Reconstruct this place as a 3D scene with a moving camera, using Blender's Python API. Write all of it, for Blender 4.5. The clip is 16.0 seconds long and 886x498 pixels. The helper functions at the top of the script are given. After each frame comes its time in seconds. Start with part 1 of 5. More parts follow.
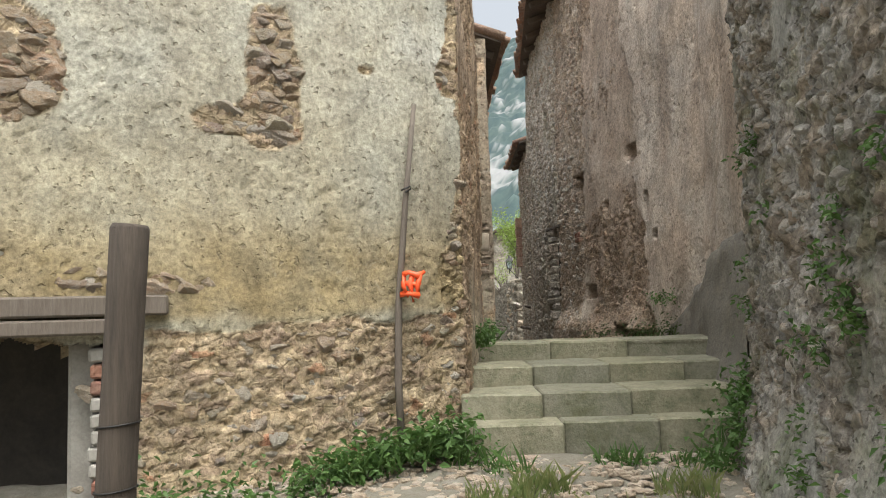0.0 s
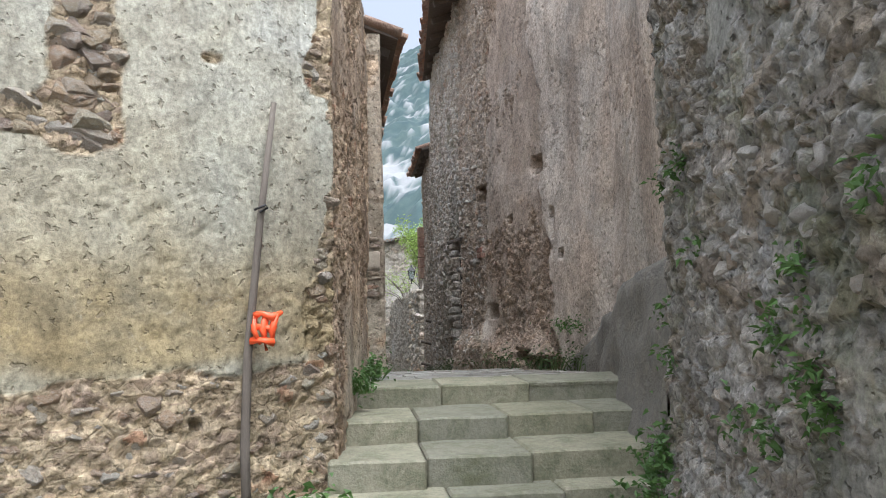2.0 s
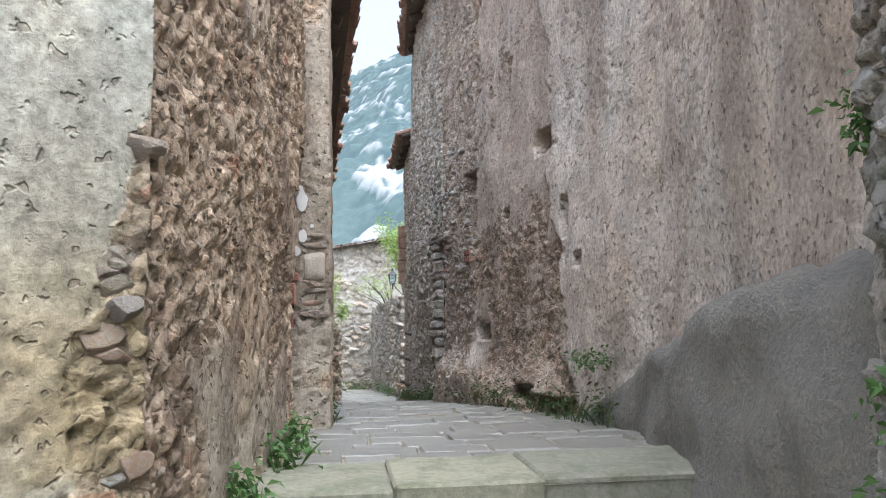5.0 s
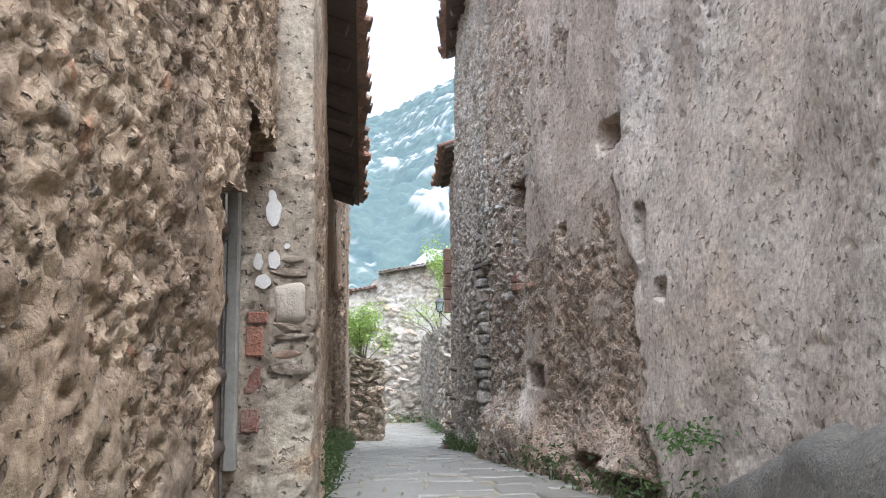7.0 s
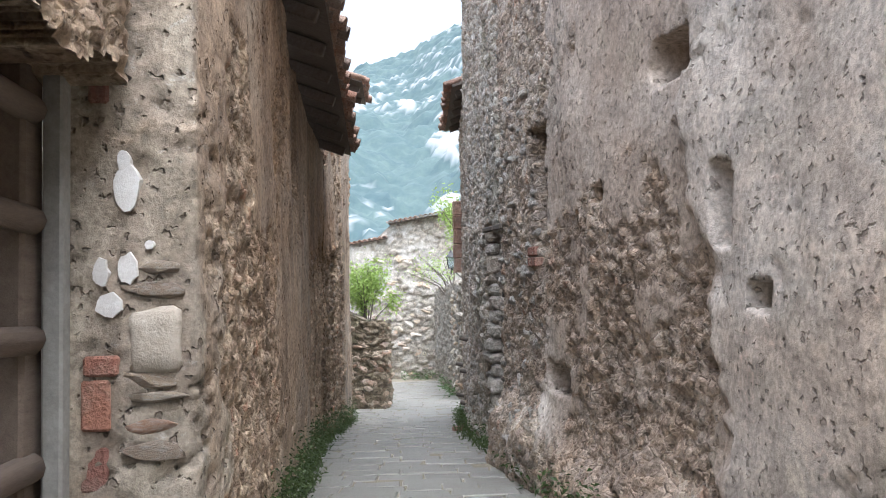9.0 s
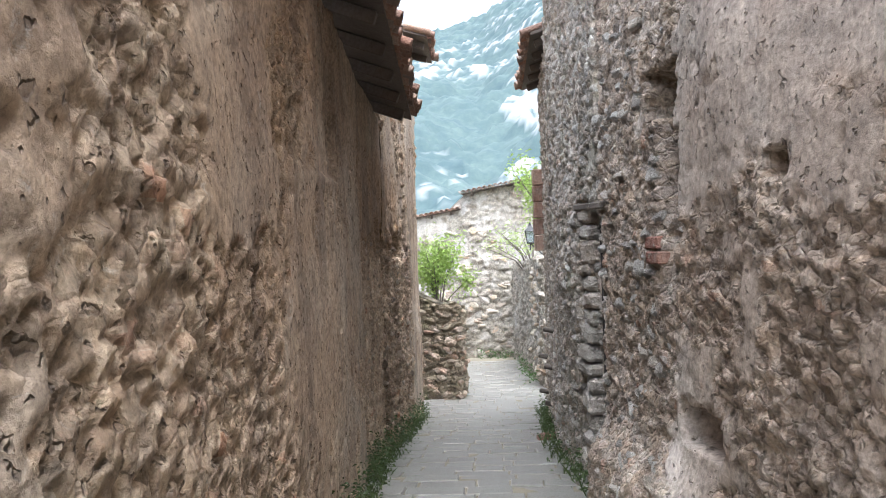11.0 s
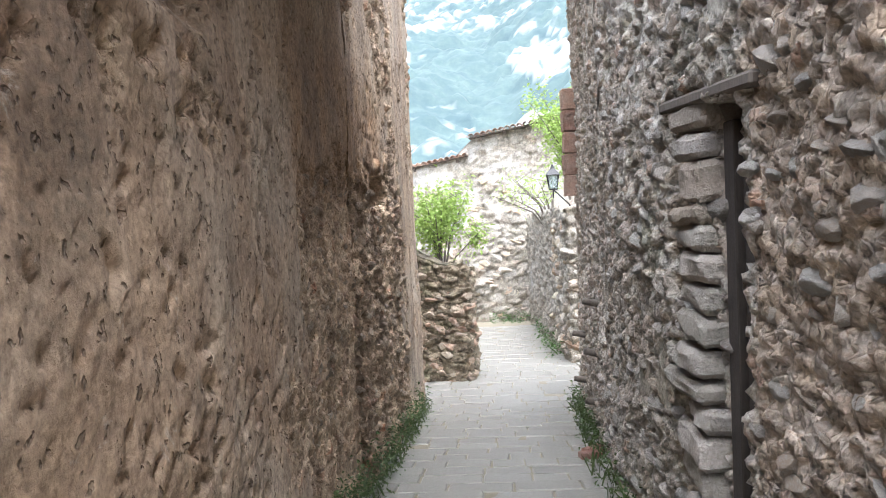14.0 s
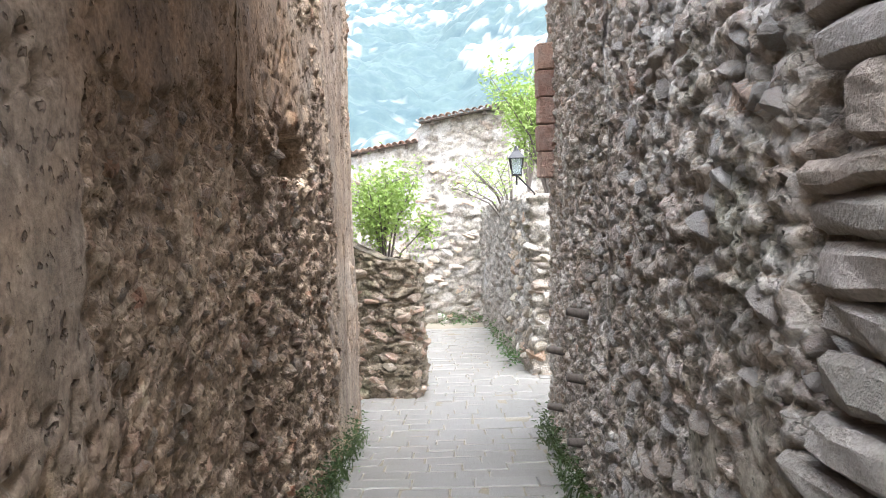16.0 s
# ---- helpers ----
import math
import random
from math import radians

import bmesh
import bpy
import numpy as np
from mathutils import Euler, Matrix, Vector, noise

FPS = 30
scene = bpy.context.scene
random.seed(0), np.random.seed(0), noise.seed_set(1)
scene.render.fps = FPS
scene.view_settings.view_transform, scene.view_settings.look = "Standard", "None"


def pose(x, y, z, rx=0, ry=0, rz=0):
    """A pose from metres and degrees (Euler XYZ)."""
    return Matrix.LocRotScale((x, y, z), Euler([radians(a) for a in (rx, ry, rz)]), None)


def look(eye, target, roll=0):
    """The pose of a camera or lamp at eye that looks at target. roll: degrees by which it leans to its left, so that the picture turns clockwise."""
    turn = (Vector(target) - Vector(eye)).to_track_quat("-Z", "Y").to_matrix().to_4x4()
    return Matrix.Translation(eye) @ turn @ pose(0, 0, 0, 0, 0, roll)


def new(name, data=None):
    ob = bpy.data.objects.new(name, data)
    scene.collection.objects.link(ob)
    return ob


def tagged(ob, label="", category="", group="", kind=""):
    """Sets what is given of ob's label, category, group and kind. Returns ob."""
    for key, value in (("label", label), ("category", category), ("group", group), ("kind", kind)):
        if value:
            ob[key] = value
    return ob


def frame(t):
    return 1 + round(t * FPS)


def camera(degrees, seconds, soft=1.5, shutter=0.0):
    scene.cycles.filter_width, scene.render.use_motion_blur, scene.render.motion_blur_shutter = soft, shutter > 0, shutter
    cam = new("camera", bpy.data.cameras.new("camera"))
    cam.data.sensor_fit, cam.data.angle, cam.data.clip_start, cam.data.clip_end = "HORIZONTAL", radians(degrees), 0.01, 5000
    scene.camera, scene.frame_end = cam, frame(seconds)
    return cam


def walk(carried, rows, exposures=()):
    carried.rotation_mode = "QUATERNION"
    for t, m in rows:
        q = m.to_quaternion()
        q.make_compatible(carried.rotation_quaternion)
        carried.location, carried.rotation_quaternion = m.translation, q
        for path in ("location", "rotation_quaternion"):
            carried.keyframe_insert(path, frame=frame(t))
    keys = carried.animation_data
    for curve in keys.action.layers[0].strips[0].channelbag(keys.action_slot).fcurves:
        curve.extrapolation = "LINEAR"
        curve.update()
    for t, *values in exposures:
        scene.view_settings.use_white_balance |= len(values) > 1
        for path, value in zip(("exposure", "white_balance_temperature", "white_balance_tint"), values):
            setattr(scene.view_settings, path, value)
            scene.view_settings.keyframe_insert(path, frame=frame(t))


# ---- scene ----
cam = camera(59.5, 16.0, soft=1.0)
METRES, EYE, TILT, LEAN, TURN = 12.5, 0.917, 4.5, 1.5, 0.0
ROWS = [
    (0.0, 0.0, 0.0, 0.0, 0.0, 0.0, -0.0),
    (0.5, 0.0075, 0.0141, 0.0048, -1.02, 1.04, -0.24),
    (1.0, 0.0114, 0.0268, 0.0067, -2.23, 0.53, -0.39),
    (1.5, 0.0146, 0.051, 0.0074, -3.29, 2.74, -1.16),
    (2.0, 0.0172, 0.0704, 0.013, -6.83, 0.32, -0.92),
    (2.5, 0.0221, 0.0909, 0.014, -6.09, 0.08, -1.43),
    (3.0, 0.0289, 0.1162, 0.0155, -4.54, 0.38, -1.96),
    (3.5, 0.0319, 0.1466, 0.0151, -6.69, 0.75, -2.67),
    (6.0, 0.0642, 0.3078, 0.016, -7.09, 0.2, -0.81),
    (6.5, 0.0717, 0.3371, 0.0174, -3.22, 0.13, -0.46),
    (7.0, 0.077, 0.3707, 0.0171, -3.35, 2.14, -1.2),
    (7.5, 0.0813, 0.4007, 0.0187, -2.83, -0.35, -0.46),
    (8.0, 0.0897, 0.437, 0.0199, -1.8, 0.71, -0.41),
    (8.5, 0.0943, 0.4642, 0.0293, 0.1, -3.67, -0.12),
    (9.0, 0.0961, 0.4957, 0.0351, -2.0, -2.08, -0.71),
    (9.5, 0.0962, 0.524, 0.039, 0.64, -3.68, -0.2),
    (10.0, 0.099, 0.5549, 0.0423, 3.31, -3.94, 0.58),
    (12.5, 0.0916, 0.725, 0.0354, 3.65, -7.26, 0.77),
    (13.0, 0.0924, 0.7631, 0.0295, 6.21, -8.12, 1.58),
    (13.5, 0.0896, 0.8011, 0.023, 4.1, -7.14, 1.36),
    (14.0, 0.0886, 0.8348, 0.0165, 4.04, -7.79, 1.61),
    (14.5, 0.0885, 0.8716, 0.0116, 5.5, -8.23, 0.68),
    (15.0, 0.0846, 0.9059, 0.007, 3.61, -8.93, 0.29),
    (15.5, 0.0837, 0.9451, -0.0003, 3.77, -8.47, 0.22),
    (16.0, 0.0819, 0.9797, -0.0064, 0.38, -8.15, 0.01),
]
walk(cam, [(t, pose(0, 0, EYE, TILT, LEAN, TURN) @ pose(METRES * x, METRES * y, METRES * z, 90 + pitch, roll, yaw)) for t, x, y, z, yaw, pitch, roll in ROWS],
     [(0.0, 0.5, 6400, 7), (1.5, 0.62, 5850, 9), (3.5, 0.78, 5500, 10), (6.0, 1.25, 5450, 11), (10.0, 1.37, 5550, 11), (12.5, 1.73, 5600, 11), (16.0, 1.87, 5630, 13)])

# ---- world, sun and exposure ----
world = bpy.data.worlds.new("overcast_sky")
scene.world = world
world.use_nodes = True
wn = world.node_tree
sky = wn.nodes.new("ShaderNodeTexSky")
sky.sky_type = 'NISHITA'
sky.sun_disc = False
sky.sun_elevation = radians(66)
sky.sun_rotation = radians(162)
sky.air_density = 1.0
sky.dust_density = 9.0
sky.ozone_density = 1.0
wn.nodes["Background"].inputs[1].default_value = 0.15
cloud = wn.nodes.new("ShaderNodeHueSaturation")
cloud.inputs["Saturation"].default_value = 0.28
cloud.inputs["Value"].default_value = 1.5
wn.links.new(sky.outputs[0], cloud.inputs["Color"])
wn.links.new(cloud.outputs[0], wn.nodes["Background"].inputs[0])
sun = new("sun", bpy.data.lights.new("sun", 'SUN'))
sun.data.energy = 0.8
sun.data.angle = radians(110)
sun.data.color = (1.0, 0.965, 0.92)
sun.matrix_world = look((0, 0, 50), (-50 * 0.115, 50 * 0.36, 50 - 50 * 0.9))


# ---- numeric noise ----
def rnd(ix, iy, s):
    h = (ix.astype(np.int64) * 374761393 + iy.astype(np.int64) * 668265263 + s * 974711) & 0xffffffff
    h = ((h ^ (h >> 13)) * 1274126177) & 0xffffffff
    h = ((h ^ (h >> 16)) * 2246822519) & 0xffffffff
    return ((h ^ (h >> 15)) & 0xffffff) / float(0xffffff)


def vnoise(x, y, s):
    ix, iy = np.floor(x), np.floor(y)
    fx, fy = x - ix, y - iy
    fx, fy = fx * fx * (3 - 2 * fx), fy * fy * (3 - 2 * fy)
    a, b = rnd(ix, iy, s), rnd(ix + 1, iy, s)
    c, d = rnd(ix, iy + 1, s), rnd(ix + 1, iy + 1, s)
    return (a * (1 - fx) + b * fx) * (1 - fy) + (c * (1 - fx) + d * fx) * fy


def fbm(x, y, s, n=4):
    out, amp, tot = 0, 0.5, 0
    for i in range(n):
        out = out + amp * vnoise(x * 2 ** i + 17.3 * i, y * 2 ** i + 9.1 * i, s + i)
        tot += amp
        amp *= 0.52
    return out / tot


def worley(x, y, s):
    ix, iy = np.floor(x), np.floor(y)
    f1 = np.full(x.shape, 9.0)
    f2 = np.full(x.shape, 9.0)
    cell, ox, oy = np.zeros(x.shape), np.zeros(x.shape), np.zeros(x.shape)
    for dx in (-1, 0, 1):
        for dy in (-1, 0, 1):
            cx, cy = ix + dx, iy + dy
            px = cx + 0.12 + 0.76 * rnd(cx, cy, s)
            py = cy + 0.12 + 0.76 * rnd(cx, cy, s + 7)
            d = np.hypot(x - px, y - py)
            near = d < f1
            f2 = np.where(near, f1, np.minimum(f2, d))
            cell = np.where(near, rnd(cx, cy, s + 13), cell)
            ox, oy = np.where(near, x - px, ox), np.where(near, y - py, oy)
            f1 = np.where(near, d, f1)
    return f1, f2, cell, ox, oy


def sstep(a, b, v):
    t = np.clip((v - a) / (b - a), 0, 1)
    return t * t * (3 - 2 * t)


def floor_z(y):
    """Height of the paved alley along its length."""
    return np.interp(y, [5.0, 6.1, 7.0, 8.5, 10.5, 14.0, 18.0, 20.0, 24.5, 33.0, 60.0],
                     [0.63, 0.63, 0.60, 0.53, 0.415, 0.10, -0.38, -0.62, -0.93, -1.5, -2.5])


def ground_z(x, y):
    """Height of the rough ground before the steps."""
    return np.interp(y, [-6, 0, 3, 4.7], [-0.55, -0.4, -0.2, 0.02]) + np.clip(x, -6, 0) * 0.04


# ---- materials ----
def nodes_of(name):
    m = bpy.data.materials.new(name)
    m.use_nodes = True
    t = m.node_tree
    return m, t, t.nodes["Principled BSDF"]


def add(t, kind, **values):
    n = t.nodes.new(kind)
    for k, v in values.items():
        n.inputs[k].default_value = v
    return n


def noise_node(t, vec, scale, detail=4.0, rough=0.6, distortion=0.0):
    n = add(t, "ShaderNodeTexNoise", Scale=scale, Detail=detail, Roughness=rough, Distortion=distortion)
    t.links.new(vec, n.inputs["Vector"])
    return n.outputs["Fac"]


def ramp(t, fac, stops):
    n = t.nodes.new("ShaderNodeValToRGB")
    e = n.color_ramp.elements
    while len(e) < len(stops):
        e.new(0.5)
    for el, (p, c) in zip(e, stops):
        el.position = p
        el.color = (*c, 1) if len(c) == 3 else c
    t.links.new(fac, n.inputs[0])
    return n.outputs[0]


def mix(t, fac, a, b, mode='MIX'):
    n = t.nodes.new("ShaderNodeMix")
    n.data_type = 'RGBA'
    n.blend_type = mode
    for sock, v in ((n.inputs[0], fac), (n.inputs[6], a), (n.inputs[7], b)):
        if hasattr(v, "is_linked"):
            t.links.new(v, sock)
        else:
            sock.default_value = v if isinstance(v, (int, float)) else (*v, 1)
    return n.outputs[2]


def maths(t, op, a, b=0.0):
    n = t.nodes.new("ShaderNodeMath")
    n.operation = op
    for sock, v in ((n.inputs[0], a), (n.inputs[1], b)):
        if hasattr(v, "is_linked"):
            t.links.new(v, sock)
        else:
            sock.default_value = v
    return n.outputs[0]


def place(t, sx=1, sy=1, sz=1):
    g = t.nodes.new("ShaderNodeTexCoord")
    n = t.nodes.new("ShaderNodeMapping")
    n.inputs["Scale"].default_value = (sx, sy, sz)
    t.links.new(g.outputs["Object"], n.inputs["Vector"])
    return n.outputs[0]


def bump(t, b, height, strength, distance):
    n = add(t, "ShaderNodeBump", Strength=strength, Distance=distance)
    t.links.new(height, n.inputs["Height"])
    t.links.new(n.outputs[0], b.inputs["Normal"])


def wall_material(name, plaster, stone, mortar, stain, streak=0.5, moss=0.0, rendered=0.75, pitted=0.55, grit_size=1.0, warm=(0.36, 0.22, 0.12), pale=(0.46, 0.42, 0.34), chalk=0.5):
    """plaster: two colours; stone: three colours; mortar, stain: one colour."""
    m, t, b = nodes_of(name)
    p = place(t)
    at = {}
    for k in ("plaster", "tone", "joint", "warm", "pale"):
        n = t.nodes.new("ShaderNodeAttribute")
        n.attribute_name = k
        at[k] = n.outputs["Fac"]
    fine = noise_node(t, p, 34, 6, 0.7)
    mid = noise_node(t, p, 5.5, 5, 0.65, 0.4)
    big = noise_node(t, p, 0.9, 4, 0.6, 0.6)
    down = noise_node(t, place(t, 1.5, 1.5, 0.28), 1.6, 3, 0.5, 0.6)
    pc = mix(t, ramp(t, mid, [(0.3, (0, 0, 0)), (0.7, (1, 1, 1))]), plaster[0], plaster[1])
    pc = mix(t, ramp(t, big, [(0.42, (0, 0, 0)), (0.62, (1, 1, 1))]), pc, plaster[2])
    sc = ramp(t, at["tone"], [(0.0, stone[0]), (0.35, stone[1]), (0.7, stone[2]), (0.93, stone[1]), (1.0, stone[-1])])
    sc = mix(t, ramp(t, mid, [(0.35, (0, 0, 0)), (0.75, (0.6, 0.6, 0.6))]), sc, mortar)
    sc = mix(t, at["joint"], sc, mortar)
    pc = mix(t, at["pale"], pc, pale)
    col = mix(t, at["plaster"], sc, pc)
    col = mix(t, at["warm"], col, mix(t, ramp(t, mid, [(0.3, (0, 0, 0)), (0.7, (1, 1, 1))]), warm, [c * 0.7 for c in warm]))
    fac = maths(t, 'MULTIPLY', ramp(t, down, [(0.45, (0, 0, 0)), (0.7, (1, 1, 1))]), streak)
    col = mix(t, fac, col, stain)
    pit = ramp(t, noise_node(t, p, 24, 2, 0.5), [(0.63, (0, 0, 0)), (0.69, (1, 1, 1))])
    # the pits that the bump sinks also get a darker colour
    col = mix(t, maths(t, 'MULTIPLY', pit, 0.5), col, [c * 0.7 for c in stain])
    lime = noise_node(t, p, 8.3, 6, 0.8, 0.8)
    col = mix(t, ramp(t, lime, [(0.60, (0, 0, 0)), (0.72, (chalk, chalk, chalk))]), col, (0.55, 0.53, 0.47))
    if moss:
        green = noise_node(t, p, 2.1, 5, 0.7, 0.5)
        f = maths(t, 'MULTIPLY', ramp(t, green, [(0.52, (0, 0, 0)), (0.66, (1, 1, 1))]), moss)
        col = mix(t, f, col, (0.10, 0.12, 0.045))
    col = mix(t, 0.8, col, ramp(t, fine, [(0.3, (0.22, 0.22, 0.22)), (0.7, (0.78, 0.78, 0.78))]), 'OVERLAY')
    blotch = noise_node(t, p, 2.6, 6, 0.75, 1.2)
    col = mix(t, 0.6, col, ramp(t, blotch, [(0.36, (0.30, 0.30, 0.30)), (0.5, (0.5, 0.5, 0.5)), (0.64, (0.68, 0.68, 0.67))]), 'OVERLAY')
    b.inputs["Roughness"].default_value = 0.92
    b.inputs["Specular IOR Level"].default_value = 0.25
    warp = t.nodes.new("ShaderNodeVectorMath")
    warp.operation = 'ADD'
    wn2 = add(t, "ShaderNodeTexNoise", Scale=9.0, Detail=4.0)
    t.links.new(p, wn2.inputs["Vector"])
    sc2 = t.nodes.new("ShaderNodeVectorMath")
    sc2.operation = 'SCALE'
    sc2.inputs["Scale"].default_value = 0.025
    t.links.new(wn2.outputs["Color"], sc2.inputs[0])
    t.links.new(p, warp.inputs[0])
    t.links.new(sc2.outputs[0], warp.inputs[1])
    grit = add(t, "ShaderNodeTexVoronoi", Scale=13.0, Randomness=1.0)
    chips = add(t, "ShaderNodeTexVoronoi", Scale=40.0, Randomness=1.0)
    rims = add(t, "ShaderNodeTexVoronoi", Scale=13.0, Randomness=1.0)
    rims.feature = 'DISTANCE_TO_EDGE'
    t.links.new(warp.outputs[0], rims.inputs["Vector"])
    t.links.new(warp.outputs[0], grit.inputs["Vector"])
    t.links.new(warp.outputs[0], chips.inputs["Vector"])
    rocky = maths(t, 'SUBTRACT', 1.0, maths(t, 'MULTIPLY', at["plaster"], rendered))
    tilt = t.nodes.new("ShaderNodeSeparateColor")
    t.links.new(grit.outputs["Color"], tilt.inputs[0])
    g = maths(t, 'ADD', maths(t, 'MULTIPLY', maths(t, 'MINIMUM', rims.outputs["Distance"], 0.10), 5.0 * grit_size), maths(t, 'MULTIPLY', tilt.outputs[1], 0.5))
    g = maths(t, 'MULTIPLY', maths(t, 'ADD', g, maths(t, 'MULTIPLY', chips.outputs["Distance"], -0.45 * grit_size)), maths(t, 'MULTIPLY', rocky, 0.62))
    g = maths(t, 'ADD', g, maths(t, 'MULTIPLY', pit, -pitted))
    h = maths(t, 'ADD', maths(t, 'MULTIPLY', fine, 0.6), maths(t, 'MULTIPLY', noise_node(t, p, 95, 4, 0.7), 0.25))
    h = maths(t, 'MULTIPLY', h, maths(t, 'SUBTRACT', 1.0, maths(t, 'MULTIPLY', at["plaster"], 0.55)))
    bump(t, b, maths(t, 'ADD', g, h), 1.0, 0.026)
    # single chips differ in tone
    tint = ramp(t, grit.outputs["Color"], [(0.0, (0.34, 0.33, 0.32)), (0.5, (0.5, 0.49, 0.47)), (1.0, (0.70, 0.68, 0.65))])
    col2 = mix(t, maths(t, 'MULTIPLY', rocky, 0.6), col, tint, 'OVERLAY')
    t.links.new(col2, b.inputs["Base Color"])
    return m


def stone_material(name, cols, rough=0.88, scale=1.0, bump_d=0.022, spec=0.3, lichen=(0.5, 0.5, 0.45), amount=0.45):
    """Stone pieces that vary from piece to piece."""
    m, t, b = nodes_of(name)
    p = place(t)
    info = t.nodes.new("ShaderNodeObjectInfo")
    w = t.nodes.new("ShaderNodeVectorMath")
    w.operation = 'ADD'
    t.links.new(p, w.inputs[0])
    c = t.nodes.new("ShaderNodeCombineXYZ")
    t.links.new(maths(t, 'MULTIPLY', info.outputs["Random"], 37.0), c.inputs[0])
    t.links.new(c.outputs[0], w.inputs[1])
    v = w.outputs[0]
    col = ramp(t, info.outputs["Random"], [(i / max(1, len(cols) - 1), k) for i, k in enumerate(cols)])
    mid = noise_node(t, v, 7 * scale, 5, 0.7, 0.5)
    fine = noise_node(t, v, 45 * scale, 5, 0.7)
    col = mix(t, ramp(t, mid, [(0.45, (0, 0, 0)), (0.7, (amount, amount, amount))]), col, lichen)
    col = mix(t, 0.6, col, ramp(t, fine, [(0.25, (0.28, 0.28, 0.28)), (0.75, (0.72, 0.72, 0.72))]), 'OVERLAY')
    t.links.new(col, b.inputs["Base Color"])
    r = maths(t, 'ADD', maths(t, 'MULTIPLY', mid, -0.35), rough + 0.17)
    t.links.new(r, b.inputs["Roughness"])
    b.inputs["Specular IOR Level"].default_value = spec
    bump(t, b, maths(t, 'ADD', fine, maths(t, 'ADD', mid, noise_node(t, v, 16 * scale, 4, 0.7))), 0.9, bump_d)
    return m


def plain_material(name, a, b2, scale=6.0, rough=0.8, stretch=(1, 1, 1), metal=0.0, bump_d=0.004):
    m, t, b = nodes_of(name)
    p = place(t, *stretch)
    n = noise_node(t, p, scale, 6, 0.7, 0.4)
    f = noise_node(t, p, scale * 7, 4, 0.7)
    col = mix(t, ramp(t, n, [(0.3, (0, 0, 0)), (0.7, (1, 1, 1))]), a, b2)
    col = mix(t, 0.4, col, ramp(t, f, [(0.25, (0.3, 0.3, 0.3)), (0.75, (0.7, 0.7, 0.7))]), 'OVERLAY')
    t.links.new(col, b.inputs["Base Color"])
    b.inputs["Roughness"].default_value = rough
    b.inputs["Metallic"].default_value = metal
    bump(t, b, f, 0.6, bump_d)
    return m


def leaf_material(name, a, c):
    m, t, b = nodes_of(name)
    n = noise_node(t, place(t), 9, 3)
    col = mix(t, ramp(t, n, [(0.35, (0, 0, 0)), (0.65, (1, 1, 1))]), a, c)
    t.links.new(col, b.inputs["Base Color"])
    b.inputs["Roughness"].default_value = 0.55
    tr = t.nodes.new("ShaderNodeBsdfTranslucent")
    t.links.new(col, tr.inputs[0])
    mx = t.nodes.new("ShaderNodeMixShader")
    mx.inputs[0].default_value = 0.35
    t.links.new(b.outputs[0], mx.inputs[1])
    t.links.new(tr.outputs[0], mx.inputs[2])
    t.links.new(mx.outputs[0], t.nodes["Material Output"].inputs[0])
    return m


M_FRONT = wall_material("old_lime_render", [(0.345, 0.312, 0.222), (0.260, 0.226, 0.152), (0.330, 0.318, 0.255)],
                        [(0.32, 0.245, 0.16), (0.44, 0.36, 0.245), (0.28, 0.205, 0.155), (0.33, 0.15, 0.09)], (0.40, 0.315, 0.20), (0.224, 0.182, 0.124), 0.3, rendered=0.97, pitted=0.25, grit_size=0.6, warm=(0.30, 0.235, 0.125), pale=(0.42, 0.41, 0.35), chalk=0.2)
M_RIGHT = wall_material("grey_brown_render", [(0.505, 0.408, 0.319), (0.397, 0.319, 0.248), (0.474, 0.424, 0.361)],
                        [(0.336, 0.283, 0.235), (0.505, 0.446, 0.384), (0.383, 0.297, 0.219), (0.414, 0.223, 0.142)], (0.414, 0.327, 0.242), (0.200, 0.156, 0.120), 0.45, 0.12, rendered=0.94, pitted=0.55, warm=(0.33, 0.235, 0.165), pale=(0.50, 0.44, 0.375), chalk=0.35)
M_RUBBLE = wall_material("grey_limestone_rubble", [(0.439, 0.392, 0.314), (0.345, 0.314, 0.251), (0.392, 0.376, 0.329)],
                         [(0.40, 0.38, 0.345), (0.60, 0.57, 0.52), (0.42, 0.345, 0.28), (0.44, 0.29, 0.21)], (0.423, 0.361, 0.274), (0.188, 0.172, 0.133), 0.4, 0.35, grit_size=0.45)
M_NEAR = wall_material("mossy_grey_rubble", [(0.27, 0.25, 0.20), (0.20, 0.185, 0.145), (0.25, 0.245, 0.22)],
                       [(0.25, 0.245, 0.235), (0.40, 0.39, 0.375), (0.24, 0.20, 0.16), (0.34, 0.33, 0.31)], (0.22, 0.19, 0.14), (0.11, 0.10, 0.075), 0.35, 0.5, grit_size=0.5, chalk=0.6)
M_LEFT = wall_material("brown_worn_render", [(0.403, 0.296, 0.194), (0.295, 0.211, 0.144), (0.367, 0.296, 0.220)],
                       [(0.38, 0.29, 0.20), (0.52, 0.41, 0.295), (0.33, 0.235, 0.16), (0.40, 0.20, 0.12)], (0.367, 0.268, 0.170), (0.143, 0.100, 0.070), 0.7, 0.08, grit_size=0.6, rendered=0.85, pitted=0.8, warm=(0.31, 0.20, 0.115), pale=(0.36, 0.31, 0.235))
M_FAR = wall_material("pale_far_masonry", [(0.42, 0.385, 0.33), (0.34, 0.31, 0.26), (0.40, 0.38, 0.345)],
                      [(0.29, 0.26, 0.21), (0.37, 0.345, 0.30), (0.24, 0.20, 0.155), (0.30, 0.23, 0.17)], (0.30, 0.27, 0.22), (0.24, 0.21, 0.16), 0.35, 0.15, grit_size=0.5)
